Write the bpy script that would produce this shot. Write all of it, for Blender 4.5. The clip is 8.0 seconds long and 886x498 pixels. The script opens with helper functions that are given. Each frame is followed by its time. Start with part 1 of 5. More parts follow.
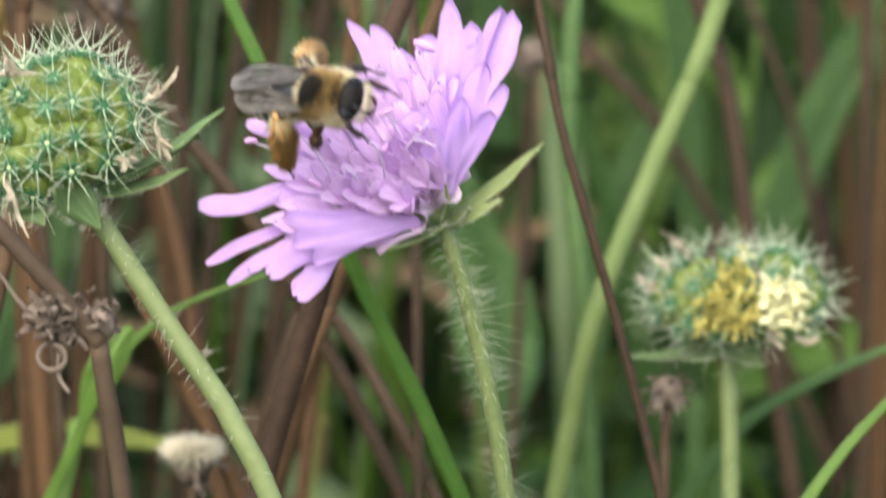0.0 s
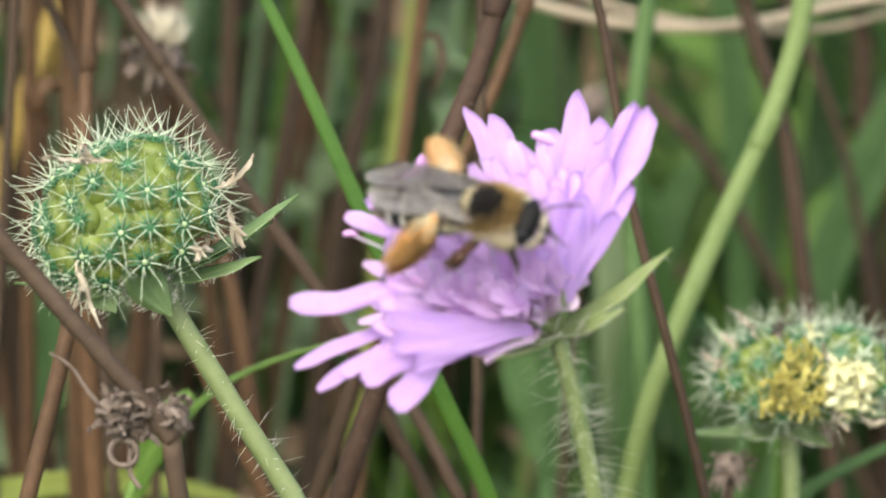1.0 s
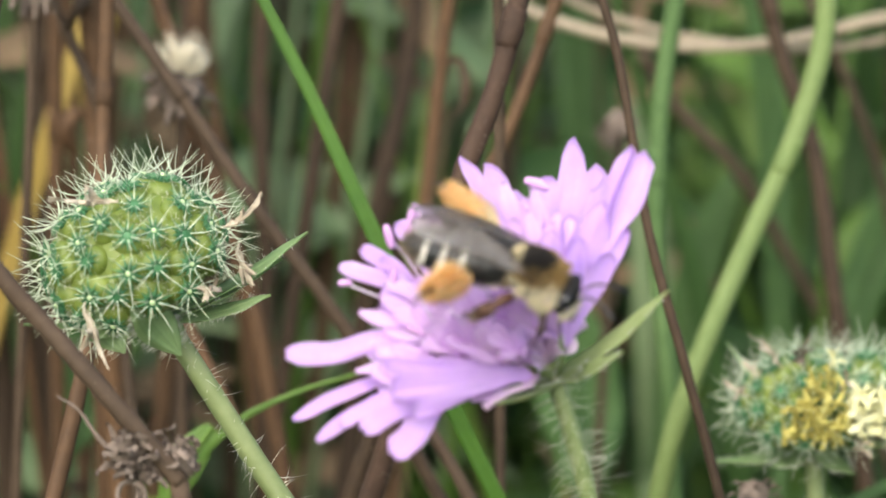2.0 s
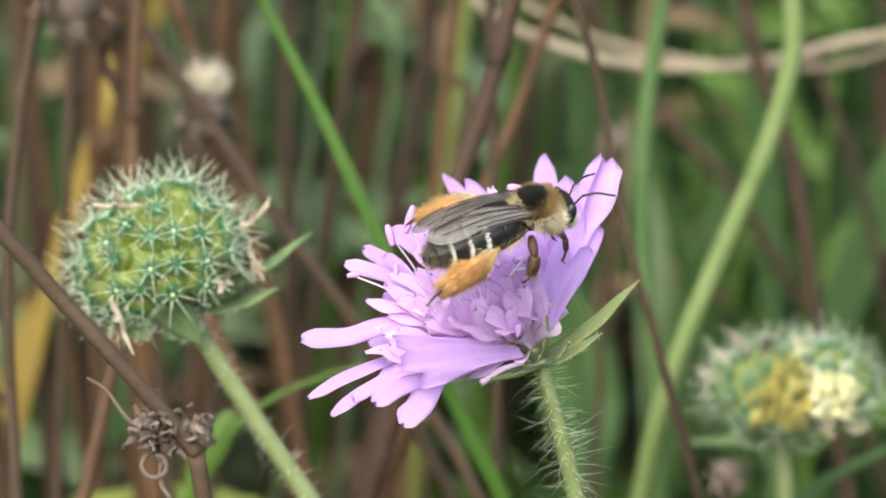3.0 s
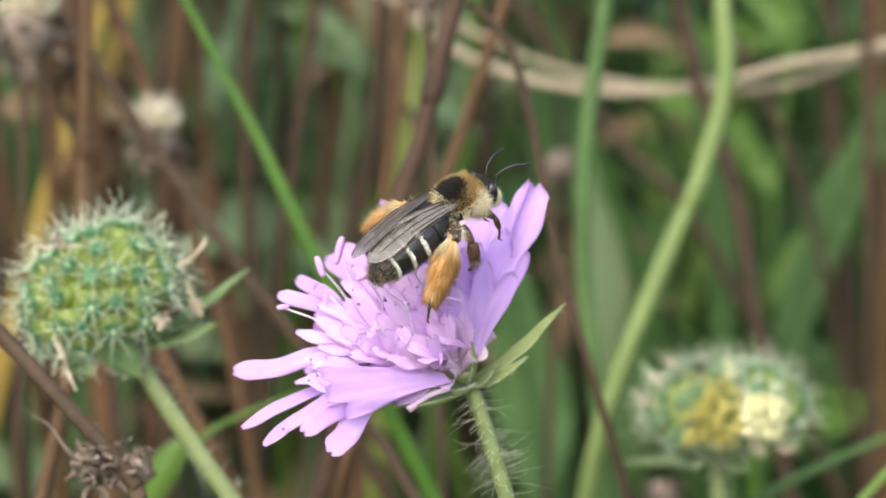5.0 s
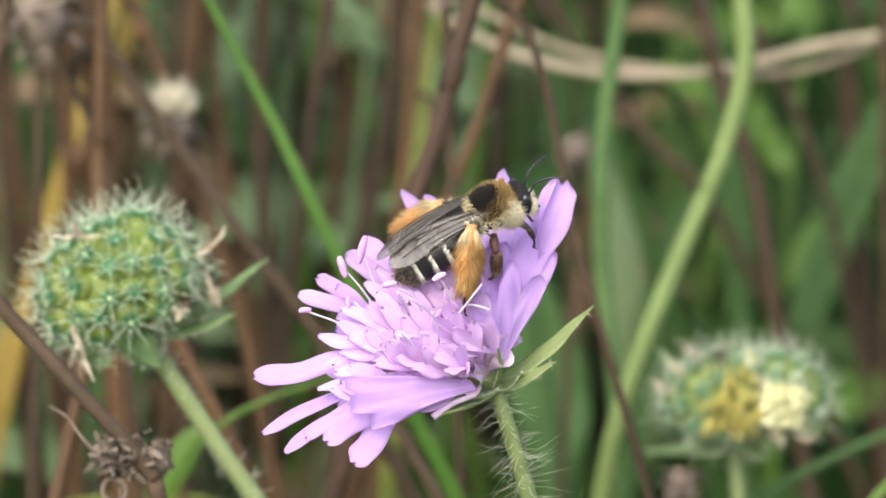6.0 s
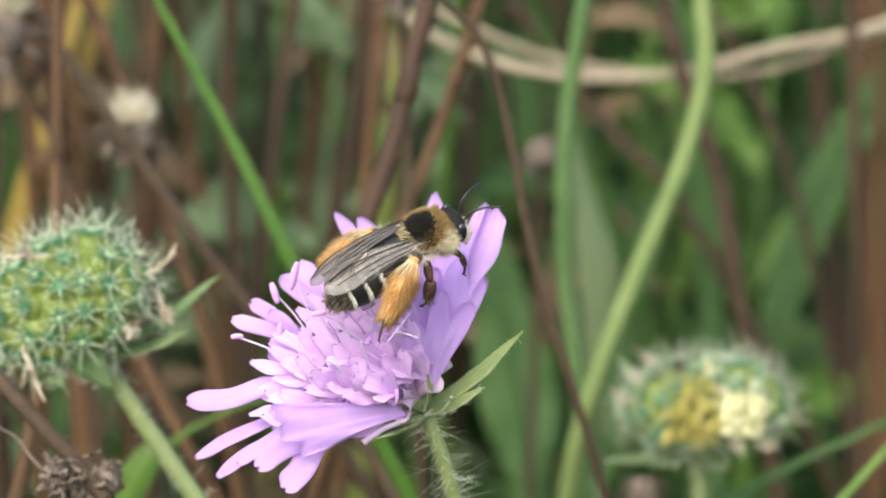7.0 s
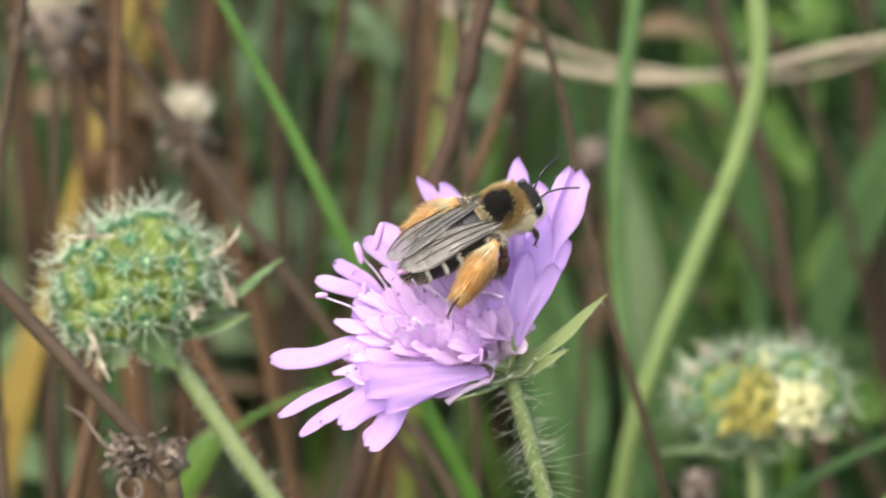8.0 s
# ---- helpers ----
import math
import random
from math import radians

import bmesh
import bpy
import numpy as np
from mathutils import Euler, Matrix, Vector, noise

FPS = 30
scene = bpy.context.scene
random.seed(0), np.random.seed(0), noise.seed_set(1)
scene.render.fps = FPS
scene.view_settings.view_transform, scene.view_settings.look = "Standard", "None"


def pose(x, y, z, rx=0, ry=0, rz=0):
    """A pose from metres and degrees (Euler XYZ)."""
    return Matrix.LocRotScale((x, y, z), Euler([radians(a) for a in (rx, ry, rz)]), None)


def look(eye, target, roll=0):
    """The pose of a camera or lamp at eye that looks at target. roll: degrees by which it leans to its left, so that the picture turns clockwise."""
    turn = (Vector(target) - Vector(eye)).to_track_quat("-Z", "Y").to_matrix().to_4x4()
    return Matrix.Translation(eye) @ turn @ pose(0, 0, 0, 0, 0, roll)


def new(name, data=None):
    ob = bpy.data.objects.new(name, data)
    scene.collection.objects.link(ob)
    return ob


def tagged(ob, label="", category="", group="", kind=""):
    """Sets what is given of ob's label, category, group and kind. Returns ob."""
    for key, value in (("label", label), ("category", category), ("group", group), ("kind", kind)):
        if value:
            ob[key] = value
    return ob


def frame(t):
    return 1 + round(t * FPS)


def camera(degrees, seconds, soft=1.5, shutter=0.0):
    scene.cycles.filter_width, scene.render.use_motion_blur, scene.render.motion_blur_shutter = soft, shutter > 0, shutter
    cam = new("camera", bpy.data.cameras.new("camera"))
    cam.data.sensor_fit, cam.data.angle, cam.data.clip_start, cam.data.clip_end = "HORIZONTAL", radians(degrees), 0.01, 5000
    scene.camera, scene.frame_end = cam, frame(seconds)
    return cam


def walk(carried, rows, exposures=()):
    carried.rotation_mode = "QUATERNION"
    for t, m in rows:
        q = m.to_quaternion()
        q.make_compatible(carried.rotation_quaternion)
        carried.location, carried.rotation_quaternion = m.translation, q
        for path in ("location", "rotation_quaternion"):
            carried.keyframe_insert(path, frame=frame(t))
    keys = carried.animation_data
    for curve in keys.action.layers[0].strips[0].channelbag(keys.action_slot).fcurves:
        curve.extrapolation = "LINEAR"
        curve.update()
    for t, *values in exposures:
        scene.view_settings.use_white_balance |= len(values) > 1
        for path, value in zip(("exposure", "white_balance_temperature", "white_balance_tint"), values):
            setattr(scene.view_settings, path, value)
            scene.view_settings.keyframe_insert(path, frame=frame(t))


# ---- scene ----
MM = 0.001

# ---- camera and its way ----
cam = camera(15, 8.0, soft=1.7, shutter=0.3)
cam.data.dof.use_dof = True
cam.data.dof.focus_distance = 0.271
cam.data.dof.aperture_fstop = 31.0
CAMERA_ROWS = [
    (0, pose(-0.01621, 0.02962, 0.38967, 82.374, -1.37, -2.739)),
    (0.5, pose(-0.02008, 0.033, 0.40144, 81.989, -1.974, -2.771)),
    (1, pose(-0.02308, 0.03513, 0.40283, 80.96, -2.611, -2.704)),
    (1.5, pose(-0.01905, 0.03735, 0.40432, 80.717, -2.324, -1.938)),
    (2, pose(-0.01736, 0.03675, 0.40636, 80.757, -1.713, -1.418)),
    (2.2, pose(-0.0167, 0.03622, 0.40582, 81.063, -1.413, -1.477)),
    (3.5, pose(-0.00861, -0.00761, 0.41127, 81.366, -1.134, 0.054)),
    (4, pose(-0.00647, -0.00352, 0.41399, 80.984, -0.913, -0.205)),
    (4.5, pose(-0.0034, -0.00415, 0.41361, 81.269, -0.406, -0.198)),
    (6, pose(-0.00542, -0.00158, 0.41588, 80.538, -0.447, -0.122)),
    (6.5, pose(-0.00055, -0.00053, 0.41594, 80.523, -0.154, 0.201)),
    (7, pose(0, 0, 0.42, 79.995, 0.013, 0.003)),
    (7.5, pose(-0.00135, -0.00108, 0.41869, 80.491, 0.201, 0)),
    (8, pose(-0.00452, -0.00233, 0.41334, 81.001, -0.02, 0.228)),
]
walk(cam, CAMERA_ROWS, exposures=[(0, 0.89, 6500, 4), (8, 0.89, 6500, 4)])

# ---- light: a bright overcast sky with a soft high sun ----
SUN_UP, SUN_TURN = radians(44), radians(202)
world = bpy.data.worlds.new("sky")
scene.world = world
world.use_nodes = True
sky = world.node_tree.nodes.new("ShaderNodeTexSky")
sky.sky_type = "NISHITA"
sky.sun_disc = False
sky.sun_elevation, sky.sun_rotation = SUN_UP, SUN_TURN
sky.air_density, sky.dust_density, sky.ozone_density = 1.0, 4.0, 0.6
world.node_tree.links.new(sky.outputs["Color"], world.node_tree.nodes["Background"].inputs["Color"])
world.node_tree.nodes["Background"].inputs["Strength"].default_value = 0.2
sun = new("sun", bpy.data.lights.new("sun", "SUN"))
sun.data.energy, sun.data.angle, sun.data.color = 1.5, radians(110), (1.0, 0.96, 0.9)
sun.matrix_world = look((0.4 * math.sin(SUN_TURN), 0.4 * math.cos(SUN_TURN), 2.0), (0, 0, 2.0 - 0.4 * math.tan(SUN_UP)))


# ---- materials ----
def material(name, low, high, grain=900.0, blotch=120.0, rough=0.6, bump=0.15, through_light=0.0, spec=0.3, veins=0.0, vein_colour=(0, 0, 0), tip=None):
    """Two colours mixed by a fine and a coarse noise, with relief; veins run along the piece; tip: another colour towards the end of the piece."""
    m = bpy.data.materials.new(name)
    m.use_nodes = True
    t = m.node_tree
    n, l = t.nodes, t.links
    b = n["Principled BSDF"]
    b.inputs["Roughness"].default_value = rough
    b.inputs["Specular IOR Level"].default_value = spec
    co = n.new("ShaderNodeTexCoord")
    info = n.new("ShaderNodeObjectInfo")
    island = n.new("ShaderNodeNewGeometry")
    fine, coarse = n.new("ShaderNodeTexNoise"), n.new("ShaderNodeTexNoise")
    fine.inputs["Scale"].default_value, coarse.inputs["Scale"].default_value = grain, blotch
    fine.inputs["Detail"].default_value = coarse.inputs["Detail"].default_value = 4
    for k in (fine, coarse):
        l.new(co.outputs["Object"], k.inputs["Vector"])
    total = n.new("ShaderNodeMath")
    total.operation = "MULTIPLY_ADD"
    l.new(fine.outputs["Fac"], total.inputs[0])
    total.inputs[1].default_value = 0.8
    shift = n.new("ShaderNodeMath")
    shift.operation = "MULTIPLY_ADD"
    l.new(coarse.outputs["Fac"], shift.inputs[0])
    shift.inputs[1].default_value = 1.2
    rnd = n.new("ShaderNodeMath")
    rnd.operation = "ADD"
    l.new(info.outputs["Random"], rnd.inputs[0])
    l.new(island.outputs["Random Per Island"], rnd.inputs[1])
    rs = n.new("ShaderNodeMath")
    rs.operation = "MULTIPLY_ADD"
    rs.inputs[1].default_value, rs.inputs[2].default_value = 0.35, -0.85
    l.new(rnd.outputs[0], rs.inputs[0])
    l.new(rs.outputs[0], shift.inputs[2])
    l.new(shift.outputs[0], total.inputs[2])
    clamp = n.new("ShaderNodeClamp")
    l.new(total.outputs[0], clamp.inputs[0])
    mix = n.new("ShaderNodeMix")
    mix.data_type = "RGBA"
    mix.inputs[6].default_value, mix.inputs[7].default_value = (*low, 1), (*high, 1)
    l.new(clamp.outputs[0], mix.inputs[0])
    colour = mix.outputs[2]
    if veins or tip:
        at = n.new("ShaderNodeAttribute")
        at.attribute_name = "run"
        sep = n.new("ShaderNodeSeparateXYZ")
        l.new(at.outputs["Vector"], sep.inputs[0])
    if tip:
        tm = n.new("ShaderNodeMix")
        tm.data_type = "RGBA"
        ramp = n.new("ShaderNodeMapRange")
        ramp.inputs[1].default_value, ramp.inputs[2].default_value = tip[1], tip[2]
        l.new(sep.outputs["X"], ramp.inputs[0])
        l.new(ramp.outputs[0], tm.inputs[0])
        l.new(colour, tm.inputs[6])
        tm.inputs[7].default_value = (*tip[0], 1)
        colour = tm.outputs[2]
    height = fine.outputs["Fac"]
    if veins:
        sine = n.new("ShaderNodeMath")
        sine.operation = "MULTIPLY_ADD"
        sine.inputs[1].default_value = veins
        l.new(sep.outputs["Y"], sine.inputs[0])
        l.new(coarse.outputs["Fac"], sine.inputs[2])
        wave = n.new("ShaderNodeMath")
        wave.operation = "SINE"
        l.new(sine.outputs[0], wave.inputs[0])
        power = n.new("ShaderNodeMapRange")
        power.inputs[1].default_value, power.inputs[2].default_value = 0.2, 1.0
        power.inputs[4].default_value = 0.3
        l.new(wave.outputs[0], power.inputs[0])
        vm = n.new("ShaderNodeMix")
        vm.data_type = "RGBA"
        l.new(power.outputs[0], vm.inputs[0])
        l.new(colour, vm.inputs[6])
        vm.inputs[7].default_value = (*vein_colour, 1)
        colour = vm.outputs[2]
        height = wave.outputs[0]
    l.new(colour, b.inputs["Base Color"])
    if bump:
        bp = n.new("ShaderNodeBump")
        bp.inputs["Strength"].default_value, bp.inputs["Distance"].default_value = bump, 0.0002
        l.new(height, bp.inputs["Height"])
        l.new(bp.outputs[0], b.inputs["Normal"])
    if through_light:
        tr = n.new("ShaderNodeBsdfTranslucent")
        l.new(colour, tr.inputs["Color"])
        ms = n.new("ShaderNodeMixShader")
        ms.inputs[0].default_value = through_light
        l.new(b.outputs[0], ms.inputs[1])
        l.new(tr.outputs[0], ms.inputs[2])
        l.new(ms.outputs[0], n["Material Output"].inputs["Surface"])
    return m


M_PETAL = material("lilac_petal", (0.64, 0.43, 0.82), (0.80, 0.595, 0.915), 900, 160, 0.6, 0.12, 0.58, 0.2, 7.0, (0.64, 0.44, 0.84))
M_INNER = material("pink_lilac_petal", (0.74, 0.515, 0.83), (0.88, 0.70, 0.93), 900, 160, 0.6, 0.1, 0.54, 0.2, 7.0, (0.72, 0.50, 0.85))
M_TUBE = material("pale_corolla", (0.763, 0.551, 0.784), (0.894, 0.728, 0.905), 500, 160, 0.55, 0.15, 0.4, 0.25)
M_ANTHER = material("purple_anther", (0.45, 0.21, 0.52), (0.66, 0.40, 0.70), 900, 300, 0.6, 0.3)
M_FILAMENT = material("pale_filament", (0.72, 0.58, 0.82), (0.86, 0.76, 0.92), 900, 300, 0.5, 0.0, 0.2)
M_BRACT = material("bract_green", (0.275, 0.36, 0.127), (0.508, 0.592, 0.296), 700, 200, 0.6, 0.2, 0.5, 0.3, 12.0, (0.19, 0.27, 0.09))
M_SEPAL = material("grey_green_bract", (0.22, 0.35, 0.14), (0.43, 0.56, 0.29), 700, 200, 0.6, 0.2, 0.45, 0.3, 12.0, (0.18, 0.27, 0.12))
M_STEM = material("stem_green", (0.112, 0.155, 0.054), (0.244, 0.288, 0.132), 900, 120, 0.55, 0.25, 0.0, 0.35)
M_GREENER = material("fresh_stem_green", (0.0943, 0.143, 0.041), (0.172, 0.226, 0.0861), 900, 120, 0.6, 0.25, 0.0, 0.2)
M_MID = material("mid_green", (0.046, 0.092, 0.028), (0.096, 0.158, 0.058), 700, 90, 0.6, 0.2, 0.0, 0.15)
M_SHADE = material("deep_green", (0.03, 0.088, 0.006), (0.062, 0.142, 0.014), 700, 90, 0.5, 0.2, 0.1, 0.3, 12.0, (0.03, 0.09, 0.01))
M_HAIR = material("plant_hair", (0.62, 0.64, 0.5), (0.85, 0.86, 0.76), 900, 300, 0.5, 0.0, 0.2)
M_BLADE = material("grass_green", (0.072, 0.155, 0.024), (0.18, 0.30, 0.06), 500, 60, 0.45, 0.2, 0.25, 0.4, 20.0, (0.06, 0.14, 0.02))
M_LEAF = material("leaf_green", (0.0332, 0.0858, 0.0254), (0.0928, 0.171, 0.0527), 400, 40, 0.55, 0.12, 0.25, 0.3, 9.0, (0.06, 0.13, 0.035))
M_LIME = material("lime_grass", (0.22, 0.28, 0.05), (0.34, 0.38, 0.10), 400, 50, 0.5, 0.2, 0.25, 0.35, 16.0, (0.18, 0.22, 0.05))
M_LITTER = material("withered_leaf", (0.13, 0.088, 0.05), (0.29, 0.21, 0.13), 400, 40, 0.75, 0.2, 0.1, 0.2, 9.0, (0.13, 0.09, 0.05))
M_GLAUCOUS = material("pale_leaf_green", (0.13, 0.21, 0.095), (0.27, 0.35, 0.19), 400, 40, 0.6, 0.12, 0.25, 0.3, 9.0, (0.15, 0.24, 0.11))
M_YELLOW = material("yellowed_grass", (0.36, 0.25, 0.06), (0.52, 0.38, 0.11), 400, 50, 0.6, 0.2, 0.25, 0.3, 16.0, (0.3, 0.2, 0.05))
M_STRAW = material("straw", (0.24, 0.195, 0.135), (0.40, 0.335, 0.25), 600, 80, 0.7, 0.3)
M_RUST = material("rusty_stalk", (0.0413, 0.0217, 0.00975), (0.133, 0.072, 0.0343), 700, 60, 0.7, 0.4)
M_STALK = material("grey_brown_stalk", (0.03, 0.0192, 0.0114), (0.0918, 0.0612, 0.0394), 800, 120, 0.75, 0.5)
M_DARK = material("dark_stalk", (0.019, 0.0121, 0.00696), (0.0713, 0.0442, 0.0256), 700, 60, 0.75, 0.4)
M_HAIRY = material("brown_hairy_stalk", (0.0236, 0.013, 0.00806), (0.0788, 0.045, 0.0292), 900, 150, 0.75, 0.5)
M_KNOT = material("withered_knot", (0.0638, 0.048, 0.039), (0.247, 0.195, 0.162), 900, 300, 0.85, 0.6)
M_DRY = material("dried_floret", (0.30, 0.25, 0.18), (0.68, 0.60, 0.48), 900, 250, 0.75, 0.4, 0.15)
M_ACHENE = material("achene_green", (0.108, 0.162, 0.0234), (0.234, 0.293, 0.063), 900, 400, 0.45, 0.3, 0.2, 0.5)
M_CROWN = material("crown_green", (0.03, 0.125, 0.05), (0.10, 0.235, 0.11), 900, 300, 0.5, 0.3, 0.1)
M_TUFT = material("faded_tuft", (0.56, 0.504, 0.37), (0.874, 0.818, 0.65), 900, 300, 0.7, 0.0, 0.2)
M_EYEDOT = material("pale_green_dot", (0.45, 0.62, 0.30), (0.70, 0.82, 0.52), 900, 300, 0.35, 0.0, 0.2, 0.6)
M_BRISTLE = material("pale_bristle", (0.52, 0.64, 0.42), (0.86, 0.90, 0.76), 900, 300, 0.5, 0.0, 0.25)
M_PALE = material("pale_yellow_floret", (0.74, 0.72, 0.38), (0.92, 0.91, 0.66), 700, 250, 0.6, 0.2, 0.25)
M_OCHRE = material("ochre_floret", (0.38, 0.33, 0.07), (0.58, 0.53, 0.18), 700, 250, 0.6, 0.2, 0.2)
M_SHELL = material("bee_black", (0.006, 0.006, 0.007), (0.022, 0.022, 0.024), 3000, 600, 0.32, 0.35, 0.0, 0.5)
M_EYE = material("bee_eye", (0.008, 0.008, 0.012), (0.02, 0.02, 0.028), 6000, 600, 0.2, 0.2, 0.0, 0.6)
M_TAN = material("tan_fur", (0.17, 0.105, 0.034), (0.44, 0.30, 0.125), 900, 400, 0.65, 0.0, 0.15)
M_CREAM = material("cream_fur", (0.70, 0.60, 0.36), (0.90, 0.84, 0.66), 900, 400, 0.65, 0.0, 0.15)
M_BLACKFUR = material("black_fur", (0.006, 0.005, 0.005), (0.022, 0.018, 0.014), 900, 400, 0.6, 0.0)
M_ORANGE = material("orange_brush", (0.82, 0.50, 0.17), (0.92, 0.69, 0.35), 900, 400, 0.6, 0.0, 0.5)
M_SHANK = material("tan_shank", (0.30, 0.15, 0.05), (0.55, 0.33, 0.13), 2500, 600, 0.6, 0.3)
M_GOLD = material("golden_hair", (0.93, 0.70, 0.38), (0.98, 0.88, 0.66), 900, 400, 0.55, 0.0, 0.45)
M_HIDE = material("bee_matt_black", (0.004, 0.004, 0.005), (0.016, 0.015, 0.015), 3000, 600, 0.75, 0.3, 0.0, 0.2)
M_FRINGE = material("brown_fringe", (0.14, 0.10, 0.065), (0.42, 0.33, 0.23), 900, 400, 0.6, 0.0, 0.1)
M_BAND = material("white_band", (0.66, 0.64, 0.58), (0.88, 0.87, 0.82), 900, 400, 0.6, 0.0, 0.1)
M_LEG = material("bee_leg", (0.018, 0.012, 0.009), (0.07, 0.04, 0.025), 2500, 600, 0.4, 0.3, 0.0, 0.5)
M_POLLEN = material("pollen_leg", (0.03, 0.016, 0.012), (0.10, 0.045, 0.03), 2500, 600, 0.5, 0.4)
M_VEIN = material("wing_vein", (0.018, 0.012, 0.009), (0.05, 0.034, 0.024), 2000, 600, 0.4, 0.0)
M_SOIL = material("meadow_soil", (0.03, 0.028, 0.014), (0.09, 0.10, 0.035), 60, 6, 0.9, 0.6)


def wing_material():
    m = material("wing_membrane", (0.13, 0.12, 0.115), (0.31, 0.29, 0.28), 900, 260, 0.25, 0.5, 0.0, 0.6)
    t = m.node_tree
    clear, ms = t.nodes.new("ShaderNodeBsdfTransparent"), t.nodes.new("ShaderNodeMixShader")
    clear.inputs["Color"].default_value = (0.78, 0.75, 0.73, 1)
    ms.inputs[0].default_value = 0.55
    t.links.new(t.nodes["Principled BSDF"].outputs[0], ms.inputs[1])
    t.links.new(clear.outputs[0], ms.inputs[2])
    t.links.new(ms.outputs[0], t.nodes["Material Output"].inputs["Surface"])
    return m


M_WING = wing_material()


# ---- shapes, in millimetres: each gives vertices, faces and their run along and across the piece ----
def V(*a):
    return Vector(a[0] if len(a) == 1 else a)


def spline(points, steps):
    """A smooth line through the points, which may lie unevenly far apart."""
    p = [V(q) for q in points]
    if len(p) == 2:
        return [p[0].lerp(p[1], i / steps) for i in range(steps + 1)]
    gap = [max(1e-6, (p[i + 1] - p[i]).length) for i in range(len(p) - 1)]
    slope = [(p[i + 1] - p[i]) / gap[i] for i in range(len(gap))]
    tangent = [slope[0]]
    for i in range(1, len(p) - 1):
        w = gap[i - 1] + gap[i]
        tangent.append((slope[i - 1] * gap[i] + slope[i] * gap[i - 1]) / w)
    tangent.append(slope[-1])
    out = []
    share = [max(2, round(steps * math.sqrt(g) / sum(math.sqrt(q) for q in gap))) for g in gap]
    for i, g in enumerate(gap):
        for k in range(share[i]):
            t = k / share[i]
            a, b = (1 + 2 * t) * (1 - t) ** 2, t * t * (3 - 2 * t)
            c, d = t * (1 - t) ** 2 * g, t * t * (t - 1) * g
            out.append(p[i] * a + p[i + 1] * b + tangent[i] * c + tangent[i + 1] * d)
    return out + [p[-1]]


def side_of(d):
    s = d.cross(V(0, 0, 1))
    return (s if s.length > 1e-3 else d.cross(V(1, 0, 0))).normalized()


def tube(points, radius, sides=8, steps=16, rough=0.0, close=True):
    """A round rod; radius: a number or a function of the run from 0 to 1."""
    line = spline(points, steps)
    f = radius if callable(radius) else (lambda t: radius)
    vs, fs, uv = [], [], []
    s = None
    for i, p in enumerate(line):
        d = (line[min(i + 1, len(line) - 1)] - line[max(i - 1, 0)]).normalized()
        s = side_of(d) if s is None else (s - d * s.dot(d)).normalized()
        w = d.cross(s)
        t = i / (len(line) - 1)
        for k in range(sides):
            a = 2 * math.pi * k / sides
            r = f(t) * (1 + rough * random.uniform(-1, 1))
            vs.append(p + (s * math.cos(a) + w * math.sin(a)) * r)
            uv.append((t, k / sides))
    for i in range(len(line) - 1):
        for k in range(sides):
            a, b = i * sides + k, i * sides + (k + 1) % sides
            fs.append((a, b, b + sides, a + sides))
    if close:
        fs.append(tuple(range(sides))[::-1])
        fs.append(tuple(range(len(vs) - sides, len(vs))))
    return vs, fs, uv


def strip(points, width, up=(0, 0, 1), thick=0.12, cup=0.15, steps=10, across=4, ripple=0.0, notch=0.0, twist=0.0):
    """A blade, petal or leaf with thickness; width: a function of the run; cup: how far its middle sinks, as a part of the width."""
    line = spline(points, steps)
    f = width if callable(width) else (lambda t: width)
    n = len(line)
    vs, fs, uv = [], [], []
    ph = random.uniform(0, 6.28)
    row = 2 * (across + 1)
    for i, p in enumerate(line):
        d = (line[min(i + 1, n - 1)] - line[max(i - 1, 0)]).normalized()
        s = d.cross(V(up))
        s = s.normalized() if s.length > 1e-4 else side_of(d)
        t = i / (n - 1)
        if twist:
            s = (Matrix.Rotation(twist * t, 3, d) @ s).normalized()
        w = s.cross(d)
        for top in (1, -1):
            for k in range(across + 1):
                c = 2 * k / across - 1
                q = p + s * (c * f(t) / 2) + w * (-cup * f(t) * (1 - c * c) + top * thick / 2 * (1 - 0.7 * abs(c)))
                q = q + w * (ripple * f(t) * (math.sin(ph + 7 * t + 2.2 * c) + 0.45 * math.sin(2 * ph + 19 * t - 3 * c)) * abs(c))
                if notch and t > 0.5:
                    q = q + d * (notch * f(0.6) * math.cos(c * 4.5 + ph) * ((t - 0.5) / 0.5) ** 2)
                vs.append(q)
                uv.append((t, c))
    A = across + 1
    for i in range(n - 1):
        a, b = i * row, (i + 1) * row
        for k in range(across):
            fs.append((a + k, a + k + 1, b + k + 1, b + k))
            fs.append((a + A + k + 1, a + A + k, b + A + k, b + A + k + 1))
        fs.append((a + A, a, b, b + A))
        fs.append((a + across, a + A + across, b + A + across, b + across))
    fs.append(tuple(range(across + 1)) + tuple(range(row - 1, across, -1)))
    e = (n - 1) * row
    fs.append(tuple(e + k for k in range(across, -1, -1)) + tuple(e + A + k for k in range(across + 1)))
    return vs, fs, uv


